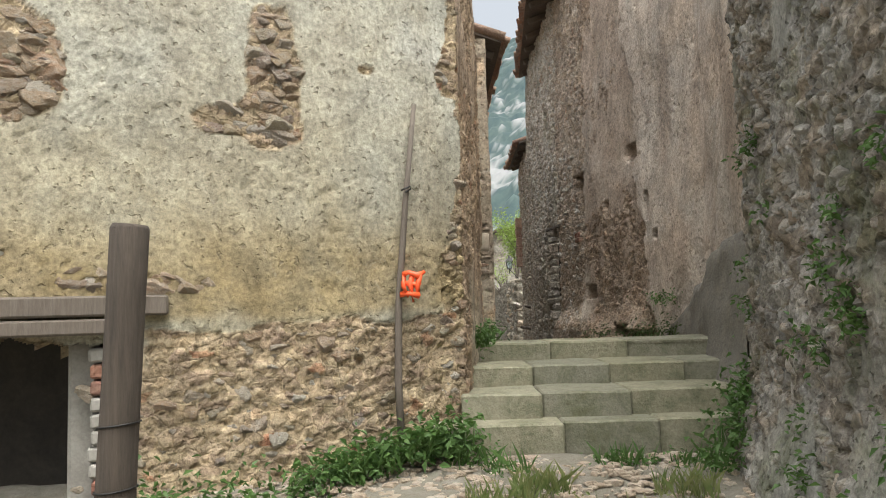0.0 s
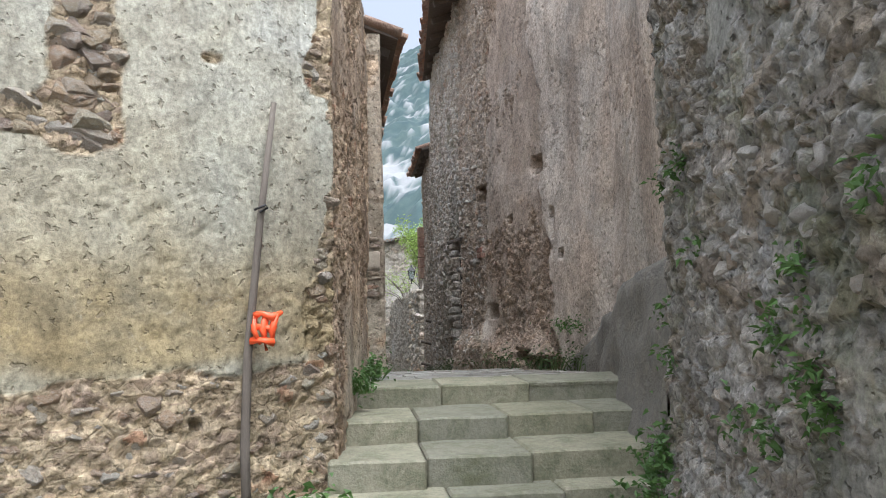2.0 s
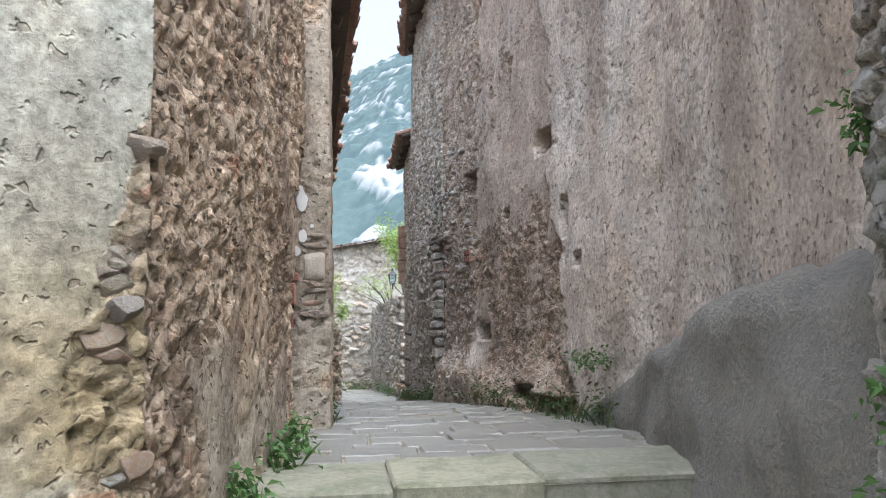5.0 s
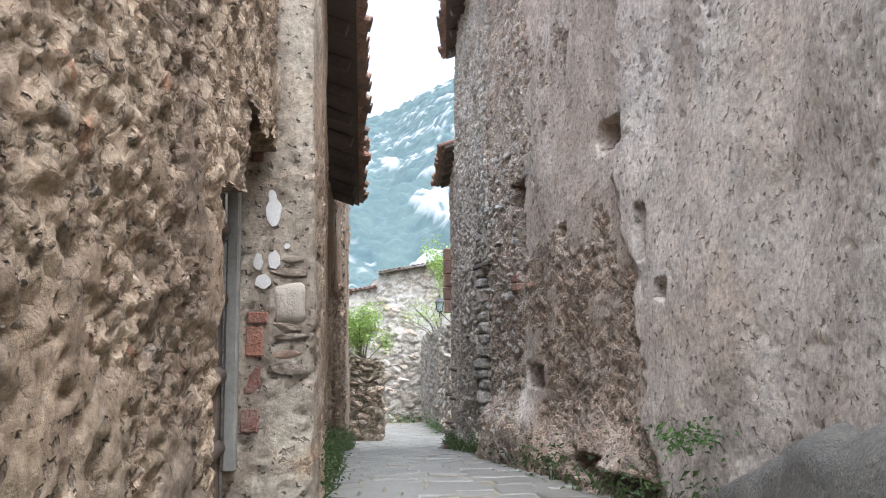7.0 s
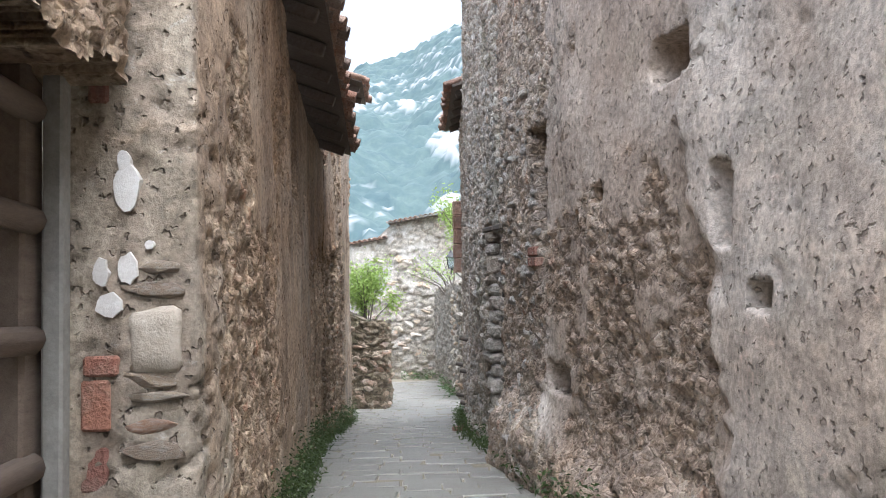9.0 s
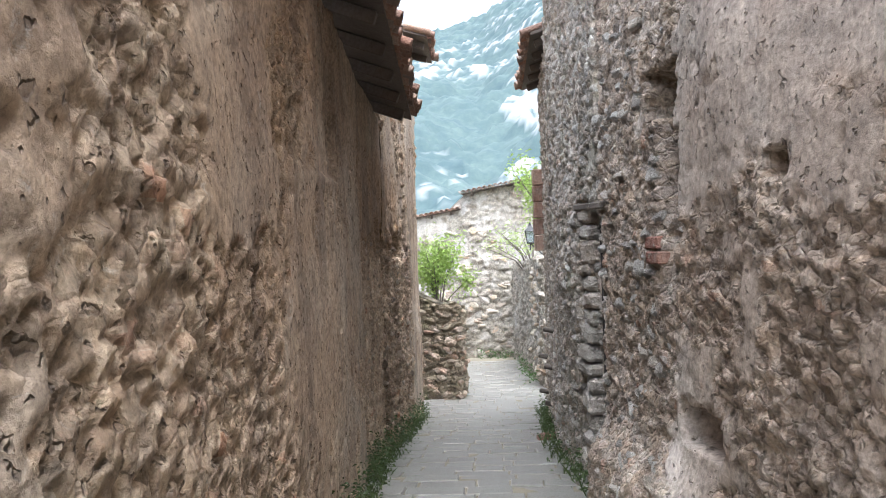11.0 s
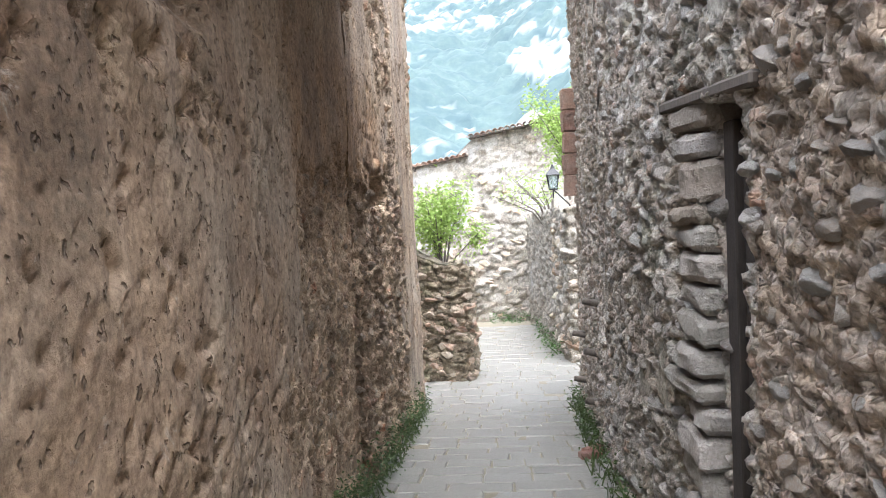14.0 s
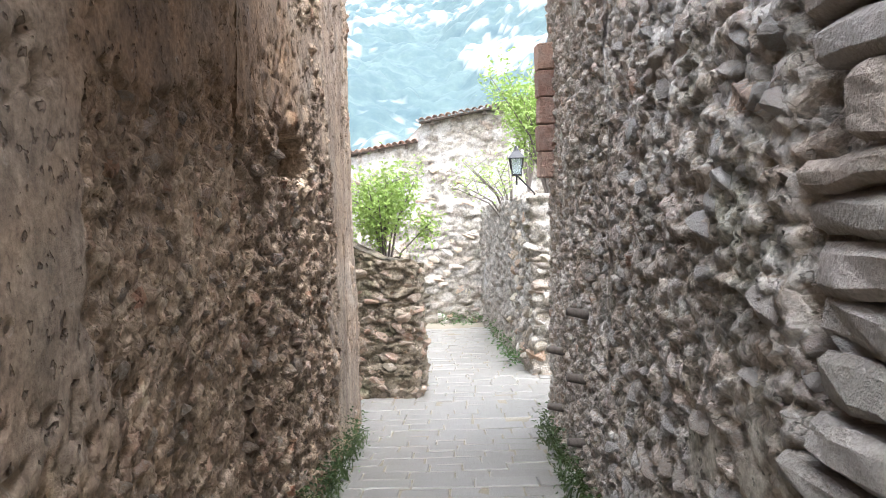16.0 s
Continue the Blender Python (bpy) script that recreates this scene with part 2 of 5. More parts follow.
M_DRY = wall_material("brown_dry_stone", [(0.24, 0.20, 0.14), (0.18, 0.15, 0.10), (0.26, 0.23, 0.17)],
                      [(0.24, 0.20, 0.14), (0.32, 0.27, 0.19), (0.17, 0.13, 0.09), (0.24, 0.17, 0.11)], (0.12, 0.10, 0.07), (0.12, 0.10, 0.07), 0.3, 0.35, grit_size=0.4)
M_STONE_WARM = stone_material("warm_field_stone", [(0.44, 0.38, 0.27), (0.28, 0.21, 0.16), (0.50, 0.46, 0.38), (0.36, 0.24, 0.15), (0.40, 0.33, 0.22)])
M_STONE_GREY = stone_material("grey_field_stone", [(0.402, 0.370, 0.318), (0.295, 0.260, 0.220), (0.536, 0.501, 0.440), (0.362, 0.286, 0.213), (0.442, 0.390, 0.318)])
M_STONE_BROWN = stone_material("brown_field_stone", [(0.361, 0.270, 0.179), (0.277, 0.207, 0.146), (0.457, 0.368, 0.262), (0.372, 0.230, 0.146), (0.397, 0.310, 0.210)])
M_BRICK = stone_material("old_red_brick", [(0.27, 0.12, 0.08), (0.21, 0.10, 0.075), (0.32, 0.15, 0.095)], lichen=(0.33, 0.26, 0.20), amount=0.6)
M_TILE = stone_material("weathered_clay_tile", [(0.36, 0.19, 0.125), (0.25, 0.15, 0.11), (0.42, 0.27, 0.19), (0.22, 0.17, 0.14)], lichen=(0.30, 0.27, 0.22))
M_PAVER = stone_material("worn_pale_paving_stone", [(0.19, 0.178, 0.148), (0.165, 0.153, 0.128), (0.212, 0.198, 0.167), (0.178, 0.165, 0.137)], rough=0.45, spec=0.5, bump_d=0.005, lichen=(0.122, 0.113, 0.086), amount=0.55)
M_SLAB = stone_material("weathered_step_slab", [(0.222, 0.211, 0.150), (0.180, 0.174, 0.131), (0.251, 0.235, 0.166), (0.204, 0.193, 0.131)], rough=0.8, scale=0.8, bump_d=0.010, lichen=(0.105, 0.108, 0.06), amount=0.9)
M_JOINT = plain_material("dirty_mortar_bed", (0.200, 0.176, 0.129), (0.270, 0.235, 0.166), 14, 0.95, bump_d=0.01)
M_CEMENT = stone_material("grey_cement_render", [(0.17, 0.158, 0.135), (0.19, 0.176, 0.15)], scale=0.9, lichen=(0.230, 0.207, 0.160), amount=0.7)
M_QUOIN = stone_material("pale_grey_quoin", [(0.44, 0.40, 0.35), (0.34, 0.31, 0.26), (0.52, 0.475, 0.41), (0.38, 0.31, 0.24)], scale=1.3, lichen=(0.325, 0.291, 0.230), amount=0.7, bump_d=0.03)
M_EARTH = plain_material("stony_earth", (0.144, 0.130, 0.094), (0.216, 0.198, 0.162), 9, 0.95, bump_d=0.03)
M_WOOD = plain_material("grey_weathered_wood", (0.091, 0.073, 0.056), (0.147, 0.122, 0.098), 9, 0.85, (6, 6, 0.6))
M_POST = plain_material("treated_post_wood", (0.042, 0.032, 0.024), (0.10, 0.078, 0.058), 8, 0.8, (7, 7, 0.5), bump_d=0.012)
M_BEAM = plain_material("dark_timber", (0.085, 0.065, 0.05), (0.15, 0.12, 0.095), 8, 0.85, (1, 5, 5))
M_DOOR = plain_material("shade_dark_door_wood", (0.030, 0.024, 0.019), (0.055, 0.043, 0.034), 8, 0.85, (5, 5, 0.7))
M_BAR = plain_material("brown_round_timber", (0.13, 0.095, 0.07), (0.19, 0.145, 0.105), 7, 0.8, (5, 0.8, 5))
M_WHITE = plain_material("flaking_white_paint", (0.612, 0.586, 0.535), (0.527, 0.484, 0.425), 12, 0.8)
M_BLUE = plain_material("faded_blue_paint", (0.20, 0.25, 0.36), (0.36, 0.36, 0.38), 8, 0.85)
M_ORANGE = plain_material("orange_plastic", (0.85, 0.11, 0.03), (0.75, 0.09, 0.02), 8, 0.45)
M_IRON = plain_material("black_lantern_iron", (0.02, 0.02, 0.02), (0.04, 0.038, 0.035), 12, 0.5, metal=0.6)
# near-black colour that stands in for the shade of the interiors
M_BLACK = plain_material("shade_dark_interior", (0.05, 0.045, 0.04), (0.09, 0.08, 0.065), 4, 0.95)
M_LEAF = leaf_material("green_leaves", (0.055, 0.116, 0.025), (0.101, 0.181, 0.045))
M_MOSS = leaf_material("dark_moss_and_weeds", (0.038, 0.065, 0.016), (0.085, 0.12, 0.034))
M_LEAF2 = leaf_material("yellow_green_leaves", (0.21, 0.31, 0.06), (0.31, 0.40, 0.10))
M_GRASS = leaf_material("grass_blades", (0.117, 0.169, 0.046), (0.221, 0.234, 0.091))


# ---- mesh builders ----
def mesh_np(name, verts, quads, mats, attrs=None, smooth=True, tris=None):
    me = bpy.data.meshes.new(name)
    faces = [] if quads is None or not len(quads) else [np.asarray(quads)]
    n4 = sum(len(f) for f in faces)
    n3 = 0 if tris is None else len(tris)
    loops = np.concatenate([f.ravel() for f in faces] + ([np.asarray(tris).ravel()] if n3 else []))
    me.vertices.add(len(verts))
    me.vertices.foreach_set("co", np.asarray(verts, np.float32).ravel())
    me.loops.add(len(loops))
    me.loops.foreach_set("vertex_index", loops.astype(np.int32))
    me.polygons.add(n4 + n3)
    start = np.concatenate([np.arange(n4) * 4, n4 * 4 + np.arange(n3) * 3]).astype(np.int32)
    me.polygons.foreach_set("loop_start", start)
    me.polygons.foreach_set("use_smooth", np.full(n4 + n3, smooth))
    me.update(calc_edges=True)
    me.validate()
    for k, v in (attrs or {}).items():
        a = me.attributes.new(k, 'FLOAT', 'POINT')
        a.data.foreach_set("value", np.asarray(v, np.float32).ravel())
    for m in mats:
        me.materials.append(m)
    return me


def bm_mesh(name, build, mat, smooth=False):
    bm = bmesh.new()
    build(bm)
    bmesh.ops.recalc_face_normals(bm, faces=bm.faces)
    me = bpy.data.meshes.new(name)
    bm.to_mesh(me)
    bm.free()
    if smooth:
        me.polygons.foreach_set("use_smooth", np.full(len(me.polygons), True))
    me.materials.append(mat)
    return me


def box_into(bm, lo, hi, bevel=0.0, m=None):
    r = bmesh.ops.create_cube(bm, size=1)
    vs = r["verts"]
    for v in vs:
        v.co = Vector([lo[i] + (v.co[i] + 0.5) * (hi[i] - lo[i]) for i in range(3)])
        if m is not None:
            v.co = m @ v.co
    if bevel:
        es = list({e for v in vs for e in v.link_edges})
        bmesh.ops.bevel(bm, geom=es, offset=bevel, segments=1, affect='EDGES')


def tube_into(bm, pts, radii, sides=9, wobble=0.0, seed=0):
    rng = random.Random(seed)
    rings = []
    for i, p in enumerate(pts):
        p = Vector(p)
        d = (Vector(pts[min(i + 1, len(pts) - 1)]) - Vector(pts[max(i - 1, 0)])).normalized()
        q = d.to_track_quat('Z', 'Y')
        rings.append([bm.verts.new(p + q @ Vector((math.cos(a) * r, math.sin(a) * r, 0)))
                      for k in range(sides) for a in [2 * math.pi * k / sides] for r in [radii[i] * (1 + wobble * rng.uniform(-1, 1))]])
    for a, b in zip(rings, rings[1:]):
        for k in range(sides):
            bm.faces.new((a[k], a[(k + 1) % sides], b[(k + 1) % sides], b[k]))
    bm.faces.new(rings[0][::-1])
    bm.faces.new(rings[-1])


def along(path, s):
    """Points and outward normals (to the right of the way) at arc lengths s."""
    p = np.asarray(path, float)
    d = np.concatenate([[0], np.cumsum(np.hypot(*np.diff(p, axis=0).T))])
    x, y = np.interp(s, d, p[:, 0]), np.interp(s, d, p[:, 1])
    e = 0.25
    tx = np.interp(s + e, d, p[:, 0]) - np.interp(s - e, d, p[:, 0])
    ty = np.interp(s + e, d, p[:, 1]) - np.interp(s - e, d, p[:, 1])
    n = np.hypot(tx, ty)
    return x, y, ty / n, -tx / n


def length(path):
    return float(np.sum(np.hypot(*np.diff(np.asarray(path, float), axis=0).T)))


WALLS = {}


def masonry(name, label, path, side, z0, z1, thick, mat, plaster, seed, res=0.03, cell=(0.24, 0.15), relief=0.05, rough=0.02,
            holes=(), pits=(), extra=None, jag=0.0, wave=0.05, skin=0.9, warm=None, pale=None):
    """A wall of rubble under worn render: its face is real relief. holes: (s0, s1, z0, z1) go through it; pits: (s, z, rs, rz, depth)."""
    L = length(path)
    ns = int(L / res) + 2
    nz = int((max(z1, key=lambda q: q[1])[1] - z0) / res) + 2
    s = np.linspace(0, L, ns)
    top = np.interp(s, [q[0] for q in z1], [q[1] for q in z1])
    if jag:
        top = top + (fbm(s * 3, s * 0 + 4, seed + 80, 3) - 0.5) * jag
    S = np.repeat(s[:, None], nz, 1)
    Z = z0 + (top[:, None] - z0) * np.linspace(0, 1, nz)[None]
    wx = (fbm(S * 2.5, Z * 2.5, seed + 50, 3) - 0.5) * 0.22
    wz = (fbm(S * 2.5, Z * 2.5, seed + 60, 3) - 0.5) * 0.16
    f1, f2, tone, ox, oy = worley((S + wx) / cell[0], (Z + wz) / cell[1], seed)
    g1, g2, tone2, qx, qy = worley((S - wx) / cell[0] * 2.3, (Z + wz) / cell[1] * 2.3, seed + 3)
    edge = f2 - f1
    # every stone has a flat face of its own tilt, with broken edges and a recessed joint
    slant = ((tone * 7.3) % 1 - 0.5) * ox * 1.3 + ((tone * 13.7) % 1 - 0.35) * oy * 1.5
    body = sstep(0.015, 0.11, edge) * (0.45 + 0.6 * tone + slant) - 0.40
    small = sstep(0.02, 0.12, g2 - g1) * (0.35 + 0.8 * tone2 + ((tone2 * 9.1) % 1 - 0.5) * qx + ((tone2 * 5.3) % 1 - 0.4) * qy) - 0.4
    P = plaster(S, Z) + (fbm(S * 1.1, Z * 1.1, seed + 20, 5) - 0.5) * 1.5 + (fbm(S * 6, Z * 6, seed + 30, 3) - 0.5) * 0.5
    P = sstep(0.42, 0.54, P)
    bigw = (fbm(S * 0.7, Z * 0.7, seed + 40, 3) - 0.5) * 2 * wave
    sk = (fbm(S * 9, Z * 9, seed + 70, 4) - 0.5) + 0.6 * (fbm(S * 22, Z * 22, seed + 75, 2) - 0.5)
    pock = sstep(0.64, 0.76, fbm((S + 0.6 * Z) * 19 + 3 * wx / 0.22, (Z - 0.6 * S) * 19, seed + 90, 2)) * sstep(0.4, 0.6, fbm(S * 1.7, Z * 1.7, seed + 95, 2))
    H = bigw + (1 - P) * (relief * (0.75 * body + 0.5 * small) + sk * rough * 2) + P * (0.022 + sk * rough * skin - pock * 0.024 * skin)
    for (ps, pz, rs, rz, dep) in pits:
        q = np.maximum(np.abs(S - ps) / rs, np.abs(Z - pz) / rz) + (fbm(S * 7, Z * 7, seed + 5, 2) - 0.5) * 0.5
        H = H - dep * (1 - sstep(0.8, 1.1, q))
    if extra:
        H = H + extra(S, Z)
    x, y, nx, ny = along(path, s)
    X = x[:, None] + side * nx[:, None] * H
    Y = y[:, None] + side * ny[:, None] * H
    V = np.stack([X, Y, Z], -1).reshape(-1, 3)
    idx = np.arange(ns * nz).reshape(ns, nz)
    keep = np.ones((ns - 1, nz - 1), bool)
    cs, cz = (S[:-1, :-1] + S[1:, 1:]) / 2, (Z[:-1, :-1] + Z[1:, 1:]) / 2
    ja = (fbm(cs * 5, cz * 5, seed + 15, 3) - 0.5) * 0.14
    for (a, b, c, d) in holes:
        keep &= ~((cs > a + ja) & (cs < b + ja) & (cz > c) & (cz < d + ja))
    quads = np.stack([idx[:-1, :-1], idx[1:, :-1], idx[1:, 1:], idx[:-1, 1:]], -1)
    if side < 0:
        quads = quads[..., ::-1]
    Q = [quads[keep]]
    # back face and reveals: every rim edge of the kept face is carried back through the thickness
    bx = np.repeat((x - side * nx * thick)[:, None], nz, 1)
    by = np.repeat((y - side * ny * thick)[:, None], nz, 1)
    back = np.stack([bx, by, Z], -1).reshape(-1, 3)
    off = ns * nz
    kp = np.pad(keep, 1)
    rims = []
    for di, dj, e0, e1 in ((-1, 0, (0, 1), (0, 0)), (1, 0, (1, 0), (1, 1)), (0, -1, (0, 0), (1, 0)), (0, 1, (1, 1), (0, 1))):
        rim = keep & ~kp[1 + di:kp.shape[0] - 1 + di, 1 + dj:kp.shape[1] - 1 + dj]
        i, j = np.nonzero(rim)
        a, b = idx[i + e0[0], j + e0[1]], idx[i + e1[0], j + e1[1]]
        rims.append(np.stack([a, b, b + off, a + off], -1))
    Q += rims
    st = 8
    bi, bj = np.meshgrid(np.unique(np.append(np.arange(0, ns - 1, st), ns - 1)), np.unique(np.append(np.arange(0, nz - 1, st), nz - 1)), indexing='ij')
    bidx = idx[bi, bj] + off
    bq = np.stack([bidx[:-1, :-1], bidx[:-1, 1:], bidx[1:, 1:], bidx[1:, :-1]], -1)
    mi = np.minimum((bi[:-1, :-1] + bi[1:, 1:]) // 2, ns - 2)
    mj = np.minimum((bj[:-1, :-1] + bj[1:, 1:]) // 2, nz - 2)
    Q.append(bq[keep[mi, mj]])
    verts = np.concatenate([V, back])
    Q = np.concatenate(Q)
    used, inv = np.unique(Q, return_inverse=True)
    two = lambda a: np.concatenate([a.ravel(), a.ravel()])[used]
    joint = (1 - sstep(0.02, 0.12, edge)) * 0.9

    def zone(f):
        return np.zeros(S.shape) if f is None else np.clip(f(S + wx, Z + wz) * (0.45 + 1.1 * fbm(S * 4, Z * 4, seed + 99, 4)), 0, 1)
    me = mesh_np(name, verts[used], inv.reshape(-1, 4), [mat], {"plaster": two(P), "tone": two(tone), "joint": two(joint), "warm": two(zone(warm)), "pale": two(zone(pale))})
    ob = tagged(new(name, me), label, "wall", kind="structure")

    def surface(u, z):
        i = int(np.clip(u / L * (ns - 1), 0, ns - 1))
        j = int(np.clip((z - z0) / (top[i] - z0) * (nz - 1), 0, nz - 1))
        return Vector((X[i, j], Y[i, j], Z[i, j])), Vector((side * nx[i], side * ny[i], 0)), P[i, j]
    WALLS[name] = surface
    return ob


def rock_mesh(name, seed, mat):
    def build(bm):
        bmesh.ops.create_icosphere(bm, subdivisions=2, radius=0.5)
        rng = random.Random(seed)
        cuts = [(Vector((rng.gauss(0, 1), rng.gauss(0, 1), rng.gauss(0, 1))).normalized(), rng.uniform(0.30, 0.42)) for _ in range(9)]
        for v in bm.verts:
            c = v.co * 1.25
            for n, d in cuts:
                over = c.dot(n) - d
                if over > 0:
                    c = c - n * over
            v.co = Vector([max(-0.5, min(0.5, q)) for q in c])
    return bm_mesh(name, build, mat)


ROCKS = {}
for key, mt in (("warm", M_STONE_WARM), ("grey", M_STONE_GREY), ("brown", M_STONE_BROWN)):
    ROCKS[key] = [rock_mesh("rock", 11 * i + 3, mt) for i in range(7)]
PIECES = []


def stud(wall, key, count, seed, s0, s1, z0, z1, size=(0.10, 0.24), proud=0.3, bare=0.6, zrise=0.0):
    """Stones that stand out of a wall's face, each a piece of its own. They are laid last."""
    PIECES.append((wall, key, count, seed, s0, s1, z0, z1, size, proud, bare, zrise))


def lay_pieces():
    for wall, key, count, seed, s0, s1, z0, z1, size, proud, bare, zrise in PIECES:
        rng = random.Random(seed)
        made = tries = 0
        while made < count and tries < count * 8:
            tries += 1
            u, z = rng.uniform(s0, s1), rng.uniform(z0, z1)
            z += zrise * (u - s0)
            p, n, pl = WALLS[wall.name](u, z)
            if pl > bare:
                continue
            w = rng.uniform(*size)
            ob = new("stone", rng.choice(ROCKS[key]))
            q = n.to_track_quat('Y', 'Z').to_matrix().to_4x4()
            dep = w * rng.uniform(0.5, 0.8)
            ob.matrix_basis = Matrix.Translation(p + n * (dep * (proud - 0.5))) @ q @ pose(0, 0, 0, rng.uniform(-12, 12), rng.uniform(-14, 14), rng.uniform(-15, 15)) @ Matrix.Diagonal((w, dep, w * rng.uniform(0.4, 0.75), 1))
            ob.parent = wall
            made += 1


def leaves_into(V, F, rng, centre, spread, count, size, droop=0.3):
    for _ in range(count):
        c = Vector([centre[i] + rng.gauss(0, spread[i]) for i in range(3)])
        q = Euler((rng.uniform(-0.9, 0.9), rng.uniform(-0.9, 0.9), rng.uniform(0, 6.3))).to_matrix()
        l = size * rng.uniform(0.6, 1.4)
        w = l * rng.uniform(0.35, 0.6)
        k = len(V)
        for a in ((0, 0, 0), (w * 0.5, l * 0.45, 0.08 * l), (0, l, -droop * l), (-w * 0.5, l * 0.45, 0.08 * l)):
            V.append(tuple(c + q @ Vector(a)))
        F.append((k, k + 1, k + 2, k + 3))


def blades_into(V, F, rng, centre, radius, count, height):
    for _ in range(count):
        a, r = rng.uniform(0, 6.3), radius * rng.random() ** 0.5
        x, y = centre[0] + r * math.cos(a), centre[1] + r * math.sin(a)
        h = height * rng.uniform(0.5, 1.2)
        lx, ly = rng.gauss(0, 0.35) * h, rng.gauss(0, 0.35) * h
        wx, wy = 0.006 * math.cos(a), 0.006 * math.sin(a)
        k = len(V)
        z = centre[2] - 0.02
        V += [(x - wx, y - wy, z), (x + wx, y + wy, z), (x + lx * 0.4 + wx * 0.7, y + ly * 0.4 + wy * 0.7, z + h * 0.6), (x + lx, y + ly, z + h)]
        F.append((k, k + 1, k + 2, k + 3))


def plant(label, spots, seed, leaf=0.05, mat=None, blades=0, category="weeds", name="weeds"):
    """spots: (x, y, z, spread, spread_z, count)."""
    rng = random.Random(seed)
    V, F = [], []
    for x, y, z, sp, sz, n in spots:
        leaves_into(V, F, rng, (x, y, z), (sp, sp, sz), n, leaf)
        if blades:
            blades_into(V, F, rng, (x, y, z - sz), sp * 1.6, blades, 0.14)
    me = mesh_np(name, np.array(V), np.array(F), [mat or M_LEAF], smooth=False)
    return tagged(new(name, me), label, category, kind="stuff")


# ---- ground, paving and steps ----
def build_ground():
    xs = np.concatenate([np.linspace(-400, -8, 12), np.linspace(-7.5, 4, 140), np.linspace(5, 400, 12)])
    ys = np.concatenate([np.linspace(-400, -6, 10), np.linspace(-5.5, 6.0, 140), np.linspace(6.5, 60, 60), np.linspace(80, 500, 8)])
    X, Y = np.meshgrid(xs, ys, indexing='ij')
    Z = np.where(Y < 6.4, ground_z(X, np.minimum(Y, 4.7)) - sstep(4.75, 4.95, Y) * 0.3, floor_z(Y) - 0.22)
    Z = np.where(Y > 60, -2.6 - (Y - 60) * 0.05, Z)
    near = (np.abs(X) < 8) & (Y < 6) & (Y > -6)
    Z = Z + np.where(near, (fbm(X * 3, Y * 3, 5, 4) - 0.5) * 0.09, 0)
    idx = np.arange(X.size).reshape(X.shape)
    q = np.stack([idx[:-1, :-1], idx[1:, :-1], idx[1:, 1:], idx[:-1, 1:]], -1).reshape(-1, 4)
    me = mesh_np("ground", np.stack([X, Y, Z], -1).reshape(-1, 3), q, [M_EARTH])
    return tagged(new("ground", me), "stony trodden earth before the steps", "ground", kind="structure")


ground = build_ground()


def left_edge(y):
    return np.interp(y, [5.9, 7.2, 9, 11.3, 14.5, 20.6, 21, 33], [0.25, 0.36, 0.42, 0.26, 0.02, -0.06, -1.0, -2.5])


def right_edge(y):
    return np.interp(y, [5.9, 6.8, 8, 9.4, 11.9, 14.1, 15.9, 17.3, 19.5, 20.3, 22, 33], [2.3, 2.45, 2.6, 2.42, 2.2, 2.05, 1.95, 2.02, 2.1, 2.3, 2.5, 2.9])


def bed(name, y0, y1, n, mat, label):
    ys = np.linspace(y0, y1, n)
    rows = []
    for u in np.linspace(0, 1, 9):
        x = left_edge(ys) - 0.1 + (right_edge(ys) - left_edge(ys) + 0.2) * u
        rows.append(np.stack([x, ys, floor_z(ys) - 0.011 + (fbm(x * 3, ys * 3, 8, 3) - 0.5) * 0.02], -1))
    V = np.stack(rows)
    idx = np.arange(V.shape[0] * n).reshape(V.shape[:2])
    q = np.stack([idx[:-1, :-1], idx[1:, :-1], idx[1:, 1:], idx[:-1, 1:]], -1).reshape(-1, 4)
    return tagged(new(name, mesh_np(name, V.reshape(-1, 3), q, [mat])), label, "pavement", kind="structure")


pavement = bed("pavement", 6.2, 33, 180, M_JOINT, "narrow alley paved in worn pale flagstones")


def paver_mesh(name, w, d, seed):
    rng = random.Random(seed)

    def build(bm):
        n = 12
        j = [(1 + rng.uniform(-0.025, 0.025)) for _ in range(n)]
        low, up, top = [], [], []
        for k in range(n):
            a = 2 * math.pi * (k + 0.5) / n
            cx, cy = math.cos(a), math.sin(a)
            s = 1 / max(abs(cx), abs(cy)) ** 0.97
            x, y = cx * s * w / 2 * j[k], cy * s * d / 2 * j[k]
            low.append(bm.verts.new((x, y, -0.07)))
            up.append(bm.verts.new((x, y, -0.010)))
            top.append(bm.verts.new((x * 0.955, y * 0.93, 0)))
        for a, b in ((low, up), (up, top)):
            for k in range(n):
                bm.faces.new((a[k], a[(k + 1) % n], b[(k + 1) % n], b[k]))
        bm.faces.new(top)
    return bm_mesh(name, build, M_PAVER)


